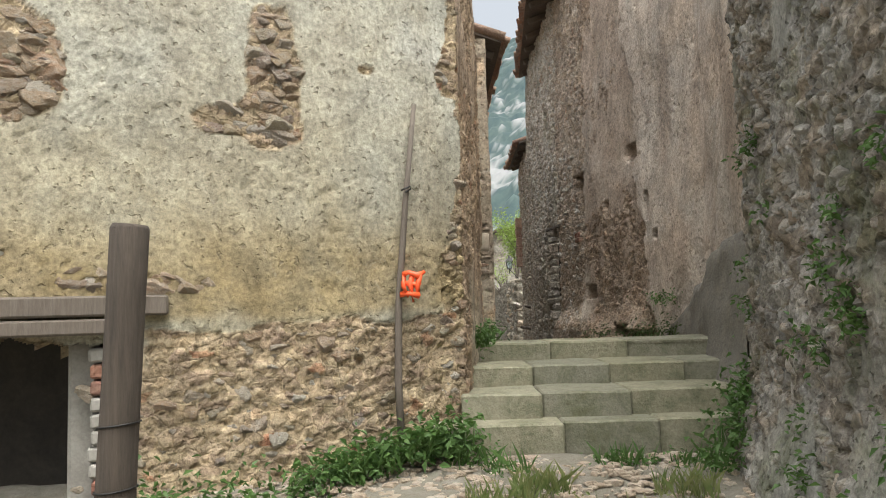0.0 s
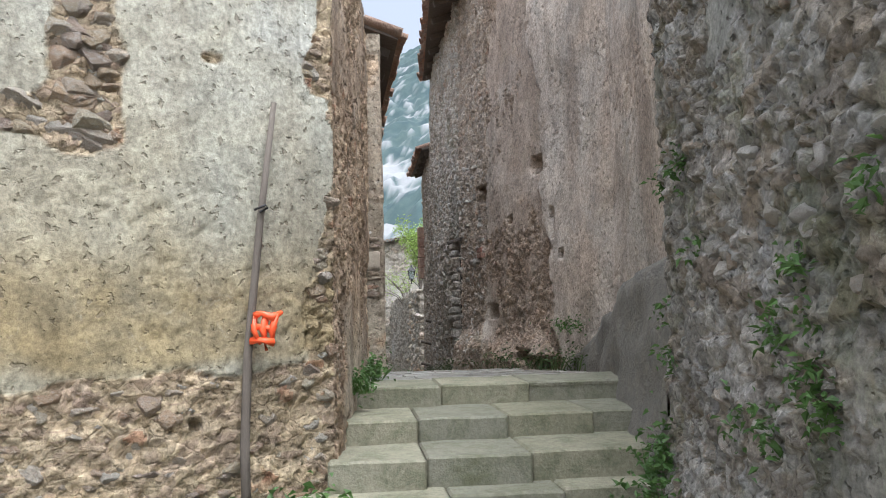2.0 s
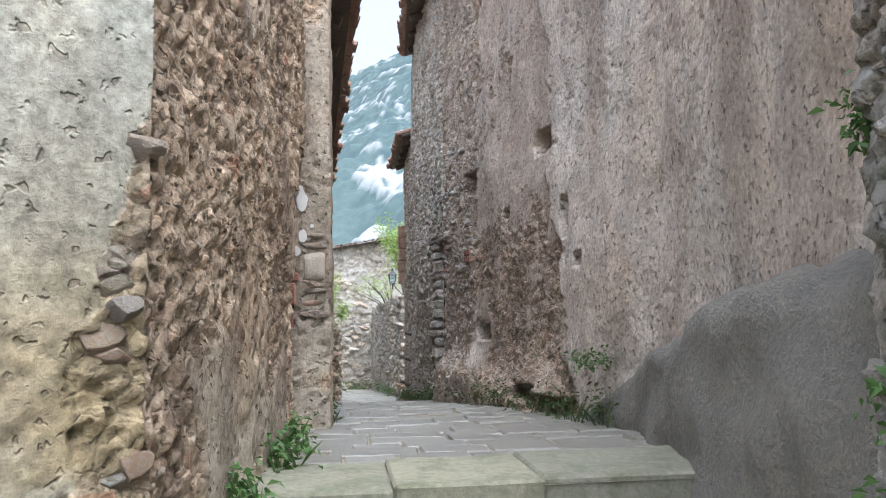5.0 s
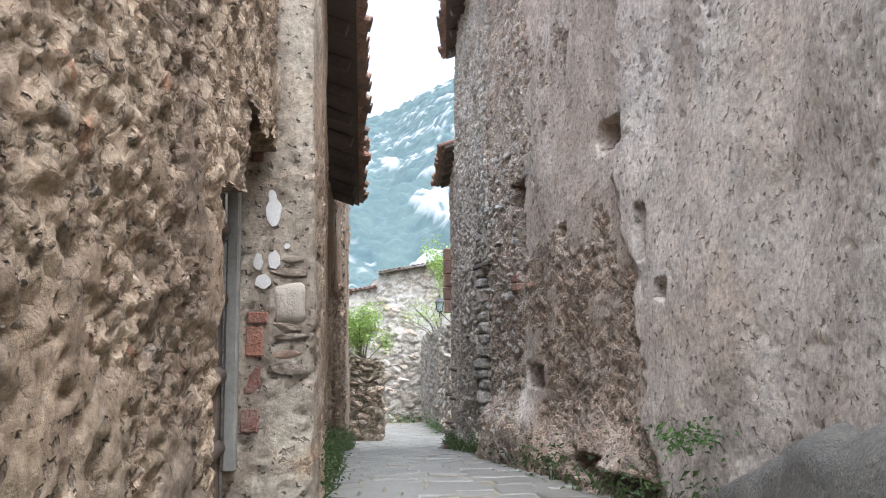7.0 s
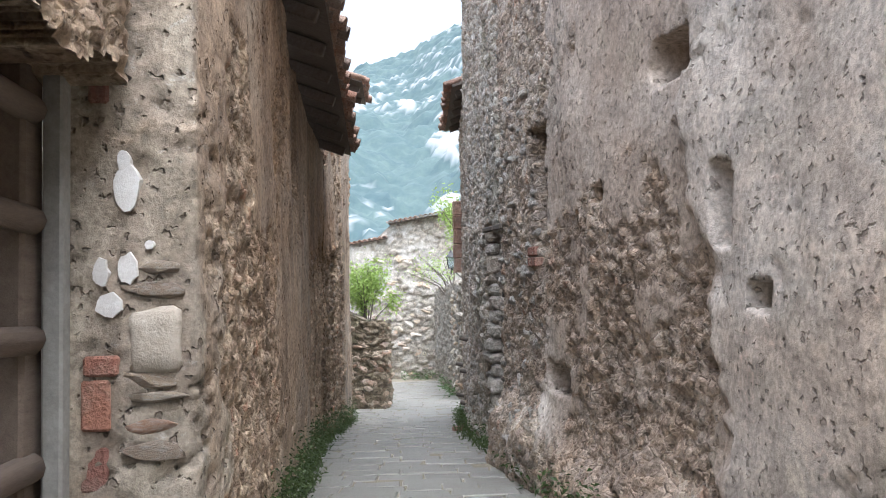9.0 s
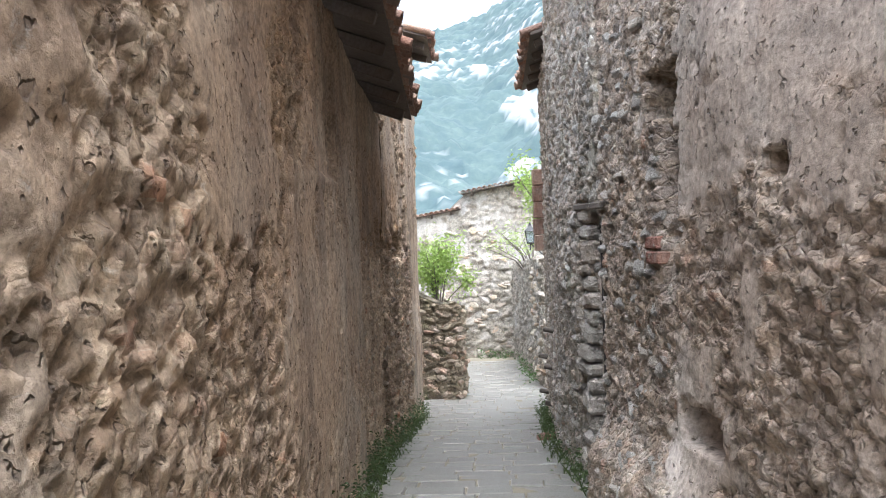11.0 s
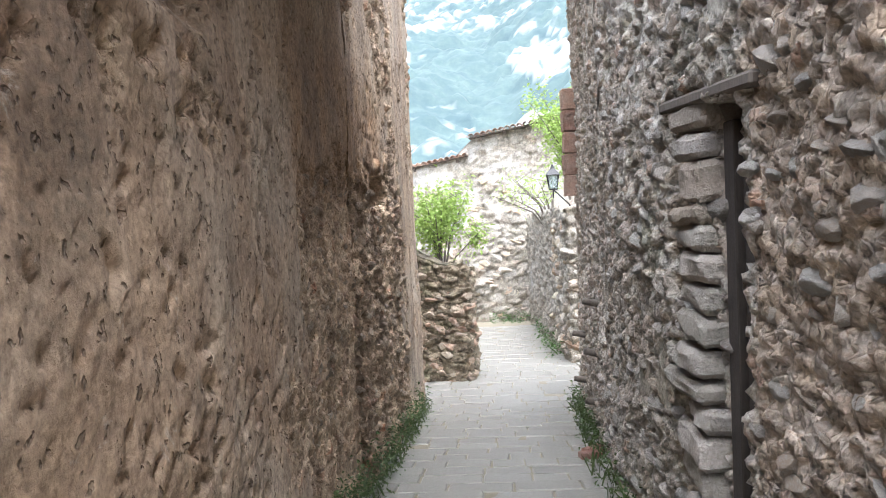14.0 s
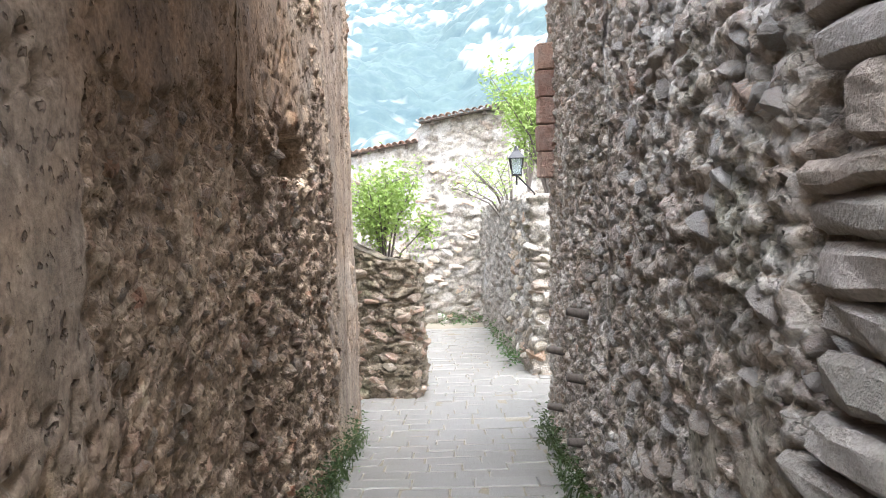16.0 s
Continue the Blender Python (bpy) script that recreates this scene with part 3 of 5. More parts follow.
def lay_paving():
    rng = random.Random(4)
    kinds = [(w, [paver_mesh("paver", w, 0.27, 10 * i + k) for k in range(3)]) for i, w in enumerate((0.26, 0.36, 0.47))]
    V, Q, made = [], [], 0
    y, dy = 6.45, 0.262
    while y < 31:
        x = float(left_edge(y)) + rng.uniform(-0.1, 0.1)
        while x < float(right_edge(y)):
            w, meshes = rng.choice(kinds)
            me = rng.choice(meshes)
            sl = math.degrees(math.atan2(float(floor_z(y + 0.2) - floor_z(y - 0.2)), 0.4))
            m = pose(x + w / 2, y + rng.uniform(-0.012, 0.012), float(floor_z(y)) + rng.uniform(-0.009, 0.009), sl + rng.uniform(-1, 1), rng.uniform(-1.2, 1.2), rng.uniform(-2.5, 2.5))
            if y < 19.2 and made < 320:
                ob = new("paver", me)
                ob.matrix_basis = m
                ob.parent = pavement
                made += 1
            else:
                k = len(V)
                V += [tuple(m @ v.co) for v in me.vertices]
                Q += [[k + i for i in p.vertices] for p in me.polygons]
            x += w + 0.012
        y += dy
    me = bpy.data.meshes.new("far_pavers")
    me.from_pydata(V, [], Q)
    me.materials.append(M_PAVER)
    ob = tagged(new("far_pavers", me), kind="stuff")
    ob.parent = pavement


def slab_mesh(name, lo, hi, seed, rough=0.008, bevel=0.012):
    """A worn slab or block with uneven faces."""
    def build(bm):
        box_into(bm, lo, hi, bevel)
        bmesh.ops.subdivide_edges(bm, edges=[e for e in bm.edges if e.calc_length() > (0.3 if rough < 0.01 else 0.1)], cuts=2, use_grid_fill=True)
        for v in bm.verts:
            v.co += Vector((noise.noise(v.co * 9 + Vector((0, 0, seed))) * (rough - 0.008) * 2, noise.noise(v.co * 5 + Vector((seed, 0, 0))) * rough, noise.noise(v.co * 4 + Vector((0, seed, 0))) * rough))
    return bm_mesh(name, build, M_SLAB)


# four broad steps; (left x, right x, front y, top z, blocks)
STEPS = [(-0.10, 2.2, 4.75, 0.215, (0.72, 1.32)), (0.10, 2.3, 4.98, 0.375, (0.62, 1.20)), (0.16, 2.4, 5.48, 0.51, (0.62, 1.17, 1.72)), (0.2, 2.36, 6.08, 0.645, (0.83, 1.45))]
for i, (xa, xb, yf, zt, cuts) in enumerate(STEPS):
    step = tagged(new("stone_step"), "broad weathered stone step of long sawn slabs", "step", "steps up to the alley")
    step.location = (xa, yf, 0)
    ends = [xa, *cuts, xb]
    for k, (a, b) in enumerate(zip(ends, ends[1:])):
        depth = 0.8 if i < 3 else 0.6
        skew = 0.10
        ob = new("slab", slab_mesh("slab", (a + 0.003 - xa, skew * (a - xa), -0.25 if i == 0 else zt - 0.26), (b - 0.003 - xa, depth + skew * (a - xa), zt), i * 7 + k))
        ob.parent = step

# ---- walls ----
FRONT = [(-6.0, 2.6), (-2.4, 4.02), (-1.04, 4.52), (-0.6, 4.66), (-0.17, 4.90), (0.13, 5.10)]
LF = length(FRONT)


def blob(S, Z, s, z, rs, rz, k=2):
    return np.exp(-(np.abs((S - s) / rs) ** k + np.abs((Z - z) / rz) ** k))


def front_plaster(S, Z):
    low = sstep(0.84, 0.96, Z + (fbm(S * 2.2, Z, 71, 2) - 0.5) * 0.16) * 1.3
    bare = blob(S, Z, 3.90, 2.35, 0.52, 0.44, 4) + blob(S, Z, 5.38, 2.45, 0.20, 0.52, 4) + blob(S, Z, 5.10, 2.06, 0.24, 0.10)
    bare = bare + blob(S, Z, 3.85, 1.24, 0.28, 0.16) + blob(S, Z, 4.65, 1.08, 0.55, 0.11, 4) + 0.8 * blob(S, Z, 5.95, 2.42, 0.10, 0.05)
    rag = (fbm(Z * 4, Z, 73, 3) - 0.5) * 0.34
    bare = bare + 1.3 * sstep(LF - 0.14, LF - 0.04, S + rag) + blob(S, Z, LF - 0.1, 2.42, 0.1, 0.14) + blob(S, Z, LF - 0.12, 1.15, 0.12, 0.22)
    return low - bare * 1.2


wall_front = masonry("wall_house_front", "house front in flaking beige lime render over field stone", FRONT, 1, -0.7, [(0, 2.7), (LF - 2.6, 2.92), (LF - 1.8, 3.6), (LF, 3.75)], 0.45,
                     M_FRONT, front_plaster, 101, 0.017, (0.11, 0.06), 0.030, 0.014,
                     holes=[(LF - 3.6, LF - 2.13, -0.8, 0.80)], pits=[(LF - 0.75, 0.62, 0.025, 0.02, 0.06)], jag=0.25, wave=0.03, skin=0.4,
                     warm=lambda S, Z: 0.8 * sstep(1.6, 1.2, Z) * sstep(0.84, 0.95, Z), pale=lambda S, Z: 0.7 * blob(S, Z, LF - 0.25, 2.65, 0.22, 0.16, 4) + 0.4 * sstep(1.4, 2.6, Z))

SIDE = [(0.13, 5.10), (0.25, 6.1), (0.33, 7.0), (0.36, 7.25), (0.38, 8.45)]
LS = length(SIDE)
HOLE = 2.24
wall_side = masonry("wall_alley_ruin", "coarse eroded rubble wall with a barred opening", SIDE, 1, 0.0, [(0, 3.75), (LS, 3.6)], 0.45,
                    M_LEFT, lambda S, Z: 0.44 + 0 * S, 201, 0.018, (0.09, 0.055), 0.024, 0.016, holes=[(HOLE, 2.68, 0.55, 2.04), (2.6, LS + 1, 0.55, 2.42)], jag=0.2, wave=0.05, skin=1.0, pale=lambda S, Z: 0.7 * sstep(1.3, 0.8, Z))

LEFT = [(0.14, 8.5), (0.545, 8.52), (0.55, 8.75), (0.49, 9.5), (0.36, 11.2), (0.2, 13.0), (0.1, 14.5), (0.07, 15.8)]
LL = length(LEFT)


def left_plaster(S, Z):
    bare = 0.45 * blob(S, Z, 1.15, 1.6, 0.45, 2.0) + 0.3 * sstep(1.55, 0.9, Z + 0.12 * (S - 3)) * sstep(1.2, 2.0, S) * sstep(5.2, 4.4, S)
    return 0.72 - bare - 0.9 * sstep(6.0, 6.35, S + (fbm(Z * 3, S, 79, 2) - 0.5) * 0.5) * sstep(2.3, 2.0, Z)


wall_left = masonry("wall_alley_house", "long alley wall in brown weather-streaked render", LEFT, 1, -0.7, [(0, 3.98), (LL, 3.42)], 0.45,
                    M_LEFT, left_plaster, 301, 0.021, (0.12, 0.075), 0.028, 0.014, wave=0.05, skin=1.0, extra=lambda S, Z: -0.045 * sstep(3.55, 3.65, S) * sstep(4.75, 4.6, S) * sstep(2.44, 2.5, Z - 0.04 * (S - 4)),
                    warm=lambda S, Z: sstep(5.7, 6.2, S) * blob(S, Z, 7.0, 2.5, 1.6, 0.55, 4) + 0.7 * blob(S, Z, 2.6, 2.6, 1.1, 0.9, 4), pale=lambda S, Z: 0.9 * sstep(0.46, 0.40, S) + 0.8 * blob(S, Z, 1.0, 1.0, 0.5, 0.9, 4))

LEFT2 = [(0.07, 15.8), (0.06, 17.5), (0.04, 18.8), (0.0, 20.6)]
LL2 = length(LEFT2)


def left2_plaster(S, Z):
    return 0.66 - 0.95 * np.exp(-(((S - 0.9) / 2.0) ** 4 + ((Z - 0.7) / 1.5) ** 4)) + 0.15 * sstep(3, 4.5, S)


wall_left2 = masonry("wall_tall_house", "tall house wall with exposed rubble below worn render", LEFT2, 1, -1.2, [(0, 5.3), (LL2, 5.2)], 0.45,
                     M_LEFT, left2_plaster, 401, 0.022, (0.15, 0.09), 0.062, 0.012, pits=[(1.3, 2.06, 0.45, 0.13, 0.36), (3.9, 0.9, 0.08, 0.5, 0.15)], wave=0.04,
                     warm=lambda S, Z: blob(S, Z, 0.3, 2.5, 1.4, 0.5, 4))
wall_left2_end = masonry("wall_tall_house_end", "plain end wall of the tall house", [(0.0, 20.6), (-3.0, 20.7)], 1, -1.3, [(0, 5.2), (3, 5.6)], 0.4,
                         M_LEFT, lambda S, Z: 0.6 + 0 * S, 402, 0.05, (0.19, 0.13), 0.05)
wall_left2_front = masonry("wall_tall_house_gable", "stone gable of the tall house above the lower roof", [(-3.0, 15.85), (0.07, 15.83)], 1, 2.9, [(0, 6.2), (3.07, 5.3)], 0.4,
                           M_FAR, lambda S, Z: 0.2 + 0 * S, 403, 0.05, (0.22, 0.13), 0.05)

NEAR = [(1.35, -3.0), (1.50, 1.0), (1.62, 3.0), (1.72, 4.0), (1.86, 4.7), (2.2, 5.1)]
LN = length(NEAR)
wall_near = masonry("wall_rubble_near", "lichened limestone rubble wall with weeds in its joints", NEAR, -1, -0.8, [(0, 3.2), (5, 3.4), (LN, 3.6)], 0.5,
                    M_NEAR, lambda S, Z: 0.30 + 0 * S, 501, 0.02, (0.17, 0.10), 0.045, 0.012, jag=0.3, wave=0.07,
                    extra=lambda S, Z: 0.20 * sstep(0.6, -0.2, Z))

RIGHT = [(2.05, 4.2), (2.2, 5.0), (2.42, 6.4), (2.64, 7.7), (2.52, 8.9), (2.35, 10.0), (2.22, 11.2), (2.13, 12.2), (2.03, 13.2)]
LR = length(RIGHT)
R0 = length(RIGHT[:3]) - 1.57


def render_edge(Z):
    """Where the smooth render breaks off, along the wall."""
    return np.interp(Z, [0.3, 1.1, 2.2, 2.6, 3.2, 5], [4.7, 5.0, 5.36, 5.40, 5.32, 5.6]) + (fbm(Z * 3, Z * 0, 83, 5) - 0.5) * 0.34


def right_plaster(S, Z):
    e = S - render_edge(Z)
    worn = 0.5 * sstep(-0.05, 0.12, e) + 0.55 * sstep(7.3, 7.8, S + (Z - 2) * 0.1)
    return 1.05 - worn - 0.45 * blob(S, Z, 3.2, 3.25, 0.35, 0.4) - 0.35 * sstep(1.0, 0.5, Z)


def right_relief(S, Z):
    e = S - render_edge(Z)
    foot = 0.14 * sstep(0.95, 0.5, Z + (fbm(S * 2, Z, 84, 2) - 0.5) * 0.4) * sstep(4.9, 5.6, S)
    groove = -0.10 * blob(S, Z, 7.62, 2.35, 0.10, 0.5, 4) - 0.05 * blob(S, Z, 8.05, 3.5, 0.06, 0.7, 4)
    return foot + groove - 0.04 * sstep(-0.02, 0.09, e + (fbm(S * 8, Z * 8, 85, 3) - 0.5) * 0.25) * sstep(7.9, 7.2, S)


wall_right = masonry("wall_big_house", "high house wall in pitted grey-brown render", RIGHT, -1, -0.3, [(0, 5.0), (R0 + 3.0, 5.8), (R0 + 4.05, 6.4), (LR, 6.4)], 0.5,
                     M_RIGHT, right_plaster, 601, 0.021, (0.12, 0.07), 0.034, 0.015,
                     pits=[(5.58, 2.86, 0.19, 0.10, 0.40), (5.10, 2.10, 0.085, 0.17, 0.30), (4.80, 1.735, 0.08, 0.045, 0.35), (7.66, 2.80, 0.22, 0.12, 0.36), (7.28, 1.13, 0.22, 0.10, 0.42),
                           (5.36, 0.54, 0.30, 0.07, 0.34), (5.95, 0.60, 0.34, 0.07, 0.3), (5.3, 1.42, 0.07, 0.025, 0.2), (7.56, 2.3, 0.12, 0.26, 0.32), (8.0, 3.9, 0.1, 0.2, 0.3), (6.5, 2.3, 0.08, 0.05, 0.2)],
                     wave=0.08, skin=0.6, extra=right_relief,
                     warm=lambda S, Z: 0.5 * sstep(0.0, 0.1, S - render_edge(Z)) * sstep(7.6, 7.2, S), pale=lambda S, Z: 0.5 * sstep(-1.4, -0.2, S - render_edge(Z)) + 0.4 * sstep(1.4, 0.9, Z))

RIGHT2 = [(2.03, 13.2), (1.98, 14.4), (1.93, 15.4), (1.98, 17.0), (2.03, 18.2), (2.1, 20.2)]
LR2 = length(RIGHT2)
wall_right2 = masonry("wall_doorway_house", "rough grey rubble wall with a dark doorway", RIGHT2, -1, -1.2, [(0, 6.3), (3.4, 6.1), (3.45, 4.6), (LR2, 4.5)], 0.5,
                      M_RUBBLE, lambda S, Z: 0.12 + 0 * S, 701, 0.02, (0.16, 0.08), 0.054, 0.010,
                      holes=[(0.10, 0.53, -1.3, 2.28)], pits=[(4.45, 0.6, 0.10, 1.3, 0.25), (5.6, 0.5, 0.06, 0.8, 0.2), (3.1, 2.2, 0.08, 0.08, 0.08)], wave=0.06,
                      extra=lambda S, Z: -0.08 * sstep(0.45, 0.5, S) * sstep(1.1, 0.95, S) * sstep(2.4, 2.3, Z))
wall_right2_end = masonry("wall_doorway_house_end", "end wall of the doorway house", [(2.1, 20.2), (5.0, 20.4)], -1, -1.3, [(0, 4.5), (3, 4.8)], 0.4,
                          M_RUBBLE, lambda S, Z: 0.3 + 0 * S, 702, 0.05, (0.2, 0.13), 0.05)

# low walls and the house at the alley's end
PILL = [(-2.2, 22.2), (0.60, 22.05), (0.68, 22.6)]
wall_pier = masonry("wall_garden_left", "low dry-stone garden wall end beside the alley", PILL, 1, -1.4, [(0, 1.25), (1.6, 1.3), (2.0, 1.2), (2.5, 0.98), (3.4, 0.95)], 0.5,
                    M_DRY, lambda S, Z: -0.2 + 0 * S, 801, 0.03, (0.30, 0.075), 0.08, 0.03, jag=0.2)
wall_pier_back = masonry("wall_garden_left_back", "dry-stone garden wall running back from the alley", [(0.15, 22.7), (0.0, 32.0)], 1, -1.8, [(0, 0.8), (9.3, 0.3)], 0.4,
                         M_DRY, lambda S, Z: -0.2 + 0 * S, 802, 0.06, (0.26, 0.12), 0.07, 0.03, jag=0.3)
RLOW = [(3.4, 23.7), (2.28, 23.65), (2.25, 24.2), (2.05, 28), (1.9, 32.0)]
wall_low = masonry("wall_garden_right", "grey rubble garden wall topped with weeds", RLOW, -1, -2.0, [(0, 1.8), (1.5, 1.78), (9.8, 1.5)], 0.4,
                   M_FAR, lambda S, Z: 0.1 + 0 * S, 803, 0.045, (0.30, 0.13), 0.10, 0.03, jag=0.2)
FAR = [(-6, 33.4), (-0.6, 32.6), (6.5, 32.1)]
wall_far = masonry("wall_far_house", "pale stone house wall with a sloping tiled edge", FAR, 1, -2.4, [(0, 2.3), (4.6, 2.95), (6.0, 3.3), (6.5, 3.75), (12.6, 4.75)], 0.5,
                   M_FAR, lambda S, Z: 0.12 + 0.36 * sstep(0.6, 1.6, Z), 804, 0.055, (0.42, 0.22), 0.10, 0.03)


# ---- plain closing masses ----
def block(name, lo, hi, mat, label):
    me = bm_mesh(name, lambda bm: box_into(bm, lo, hi, 0.03), mat)
    return tagged(new(name, me), label, "wall", kind="structure")


def room_plaster(S, Z):
    return 0.75 + 0 * S


masonry("wall_room_back", "stained pale plaster at the back of the ruined room", [(-0.62, 6.0), (-0.55, 9.2)], 1, 0.2, [(0, 3.3), (3.2, 3.3)], 0.2, M_FAR, room_plaster, 901, 0.05)
masonry("wall_room_far", "stained pale plaster on the side of the ruined room", [(-0.6, 8.95), (0.1, 8.95)], 1, 0.2, [(0, 3.3), (1.4, 3.3)], 0.2, M_FAR, room_plaster, 902, 0.05)
block("floor_room", (-1.5, 6.0, 0.3), (0.05, 9.1, 0.5), M_EARTH, "earth floor of the ruined room")
# cellar surfaces: their shade is put into the near-black colour
block("wall_cellar_back", (-5.2, 5.75, -0.7), (-0.8, 5.9, 1.2), M_BLACK, "cellar back wall, its shade put into a near-black colour")
block("ceiling_cellar", (-5.2, 4.95, 1.25), (-0.8, 5.9, 1.35), M_BLACK, "cellar ceiling, its shade put into a near-black colour")
# box added behind the doorway: near-black for shade, closed against stray light
block("wall_behind_door", (2.9, 12.6, -0.6), (3.0, 14.6, 2.6), M_BLACK, "added wall behind the doorway, near-black in place of shade")
block("wall_inner_near", (2.45, 12.5, -0.6), (2.9, 12.6, 2.6), M_BLACK, "added side wall within the doorway, near-black in place of shade")
block("wall_inner_far", (2.45, 14.6, -0.6), (2.9, 14.7, 2.6), M_BLACK, "added wall past the doorway that keeps outside light off")
block("ceiling_inner", (2.4, 12.5, 2.6), (3.0, 14.6, 2.7), M_BLACK, "added ceiling within the doorway, near-black in place of shade")


# ---- roofs with clay tiles ----
def tile_mesh():
    def build(bm):
        n = 6
        ring = []
        for y, r in ((0, 0.085), (0.42, 0.07)):
            o = [bm.verts.new((math.cos(math.pi * k / n) * r, y, math.sin(math.pi * k / n) * r)) for k in range(n + 1)]
            i = [bm.verts.new((math.cos(math.pi * k / n) * (r - 0.014), y, math.sin(math.pi * k / n) * (r - 0.014))) for k in range(n + 1)]
            ring.append((o, i))
        (o0, i0), (o1, i1) = ring
        for k in range(n):
            bm.faces.new((o0[k], o0[k + 1], o1[k + 1], o1[k]))
            bm.faces.new((i0[k + 1], i0[k], i1[k], i1[k + 1]))
            bm.faces.new((o0[k + 1], o0[k], i0[k], i0[k + 1]))
        bm.faces.new((o0[0], o1[0], i1[0], i0[0]))
        bm.faces.new((o0[n], i0[n], i1[n], o1[n]))
    return bm_mesh("tile", build, M_TILE, True)


TILE = tile_mesh()


def roof(label, a, b, inward, rise, depth, rows=2, boards=True):
    """Eave from a to b; the roof runs back along inward with that rise per metre."""
    a, b, inw = Vector(a), Vector(b), Vector((*inward, 0)).normalized()
    r = tagged(new("tiled_roof"), label, "roof")
    r.location = a
    d = (b - a)
    up = Vector((inw.x, inw.y, rise)).normalized()

    def deck(bm):
        vs = [Vector((0, 0, 0)), d, d + up * depth, up * depth]
        lo = [bm.verts.new(v) for v in vs]
        hi = [bm.verts.new(v + Vector((0, 0, 0.04))) for v in vs]
        bm.faces.new(lo)
        bm.faces.new(hi)
        for k in range(4):
            bm.faces.new((lo[k], lo[(k + 1) % 4], hi[(k + 1) % 4], hi[k]))
    dk = new("roof_deck", bm_mesh("roof_deck", deck, M_BEAM))
    dk.parent = r
    n = int(d.length / 0.62)
    for k in range(n):
        p = d * ((k + 0.5) / n)
        rf = new("rafter", bm_mesh("rafter", lambda bm: box_into(bm, (-0.04, 0.05, -0.10), (0.04, 1.2, -0.004), 0.008), M_BEAM))
        rf.matrix_basis = Matrix.Translation(p) @ up.to_track_quat('Y', 'Z').to_matrix().to_4x4()
        rf.parent = r
    n = int(d.length / 0.17)
    rng = random.Random(n)
    q = up.to_track_quat('Y', 'Z').to_matrix().to_4x4()
    for k in range(n):
        for j in range(rows):
            t = new("tile", TILE)
            t.matrix_basis = Matrix.Translation(d * ((k + 0.5) / n) + up * (-0.09 + 0.36 * j + rng.uniform(-0.04, 0.04)) + Vector((0, 0, 0.05 + 0.02 * j))) @ q @ pose(0, 0, 0, rng.uniform(-2, 2), rng.uniform(-5, 5), rng.uniform(-4, 4))
            t.parent = r
            if j == 0:
                t = new("tile", TILE)
                t.matrix_basis = Matrix.Translation(d * (k / n) + up * (-0.06 + rng.uniform(-0.03, 0.03)) + Vector((0, 0, 0.11))) @ q @ pose(0, 0, 0, 0, 180, 0)
                t.parent = r
    return r


roof("overhanging clay tile eave on dark rafters", (0.75, 8.7, 3.96), (0.45, 15.75, 3.38), (-1, -0.04), 0.35, 2.6)
roof("clay tile eave of the tall house", (0.36, 19.4, 5.25), (0.33, 20.9, 5.2), (-1, 0), 0.3, 2.0)
roof("high eave of the big house", (1.80, 16.7, 5.95), (1.50, 12.0, 6.2), (1, 0.05), 0.35, 2.5)
roof("lower clay tile eave of the doorway house", (1.82, 20.3, 4.55), (1.80, 17.2, 4.6), (1, 0), 0.35, 2.2)
roof("ragged clay tile edge on the far house", (0.35, 32.25, 3.74), (6.4, 31.85, 4.74), (0.06, 1), 0.04, 2.0, 1)
roof("ragged clay tile edge on the lower far house", (-5.9, 33.15, 2.30), (0.3, 32.4, 3.26), (0.06, 1), 0.04, 2.0, 1)


# ---- mountain ----
def mountain_material():
    m, t, b = nodes_of("hazy_mountain")
    p = place(t)
    g = t.nodes.new("ShaderNodeAttribute")
    g.attribute_name = "rock"
    n1 = noise_node(t, p, 0.06, 8, 0.75)
    n2 = noise_node(t, p, 0.25, 6, 0.7)
    # forest colours lean blue-green to carry part of the haze
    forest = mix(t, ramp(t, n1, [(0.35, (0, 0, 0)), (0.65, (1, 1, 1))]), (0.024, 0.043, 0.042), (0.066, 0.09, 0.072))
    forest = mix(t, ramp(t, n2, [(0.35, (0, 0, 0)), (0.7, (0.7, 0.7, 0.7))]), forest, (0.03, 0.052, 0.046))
    rock = mix(t, n2, (0.30, 0.295, 0.28), (0.17, 0.17, 0.165))
    col = mix(t, g.outputs["Fac"], forest, rock)
    t.links.new(col, b.inputs["Base Color"])
    b.inputs["Roughness"].default_value = 0.95
    # haze put into the material as a faint blue emission
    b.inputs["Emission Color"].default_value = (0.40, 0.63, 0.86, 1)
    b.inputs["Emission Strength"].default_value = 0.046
    return m


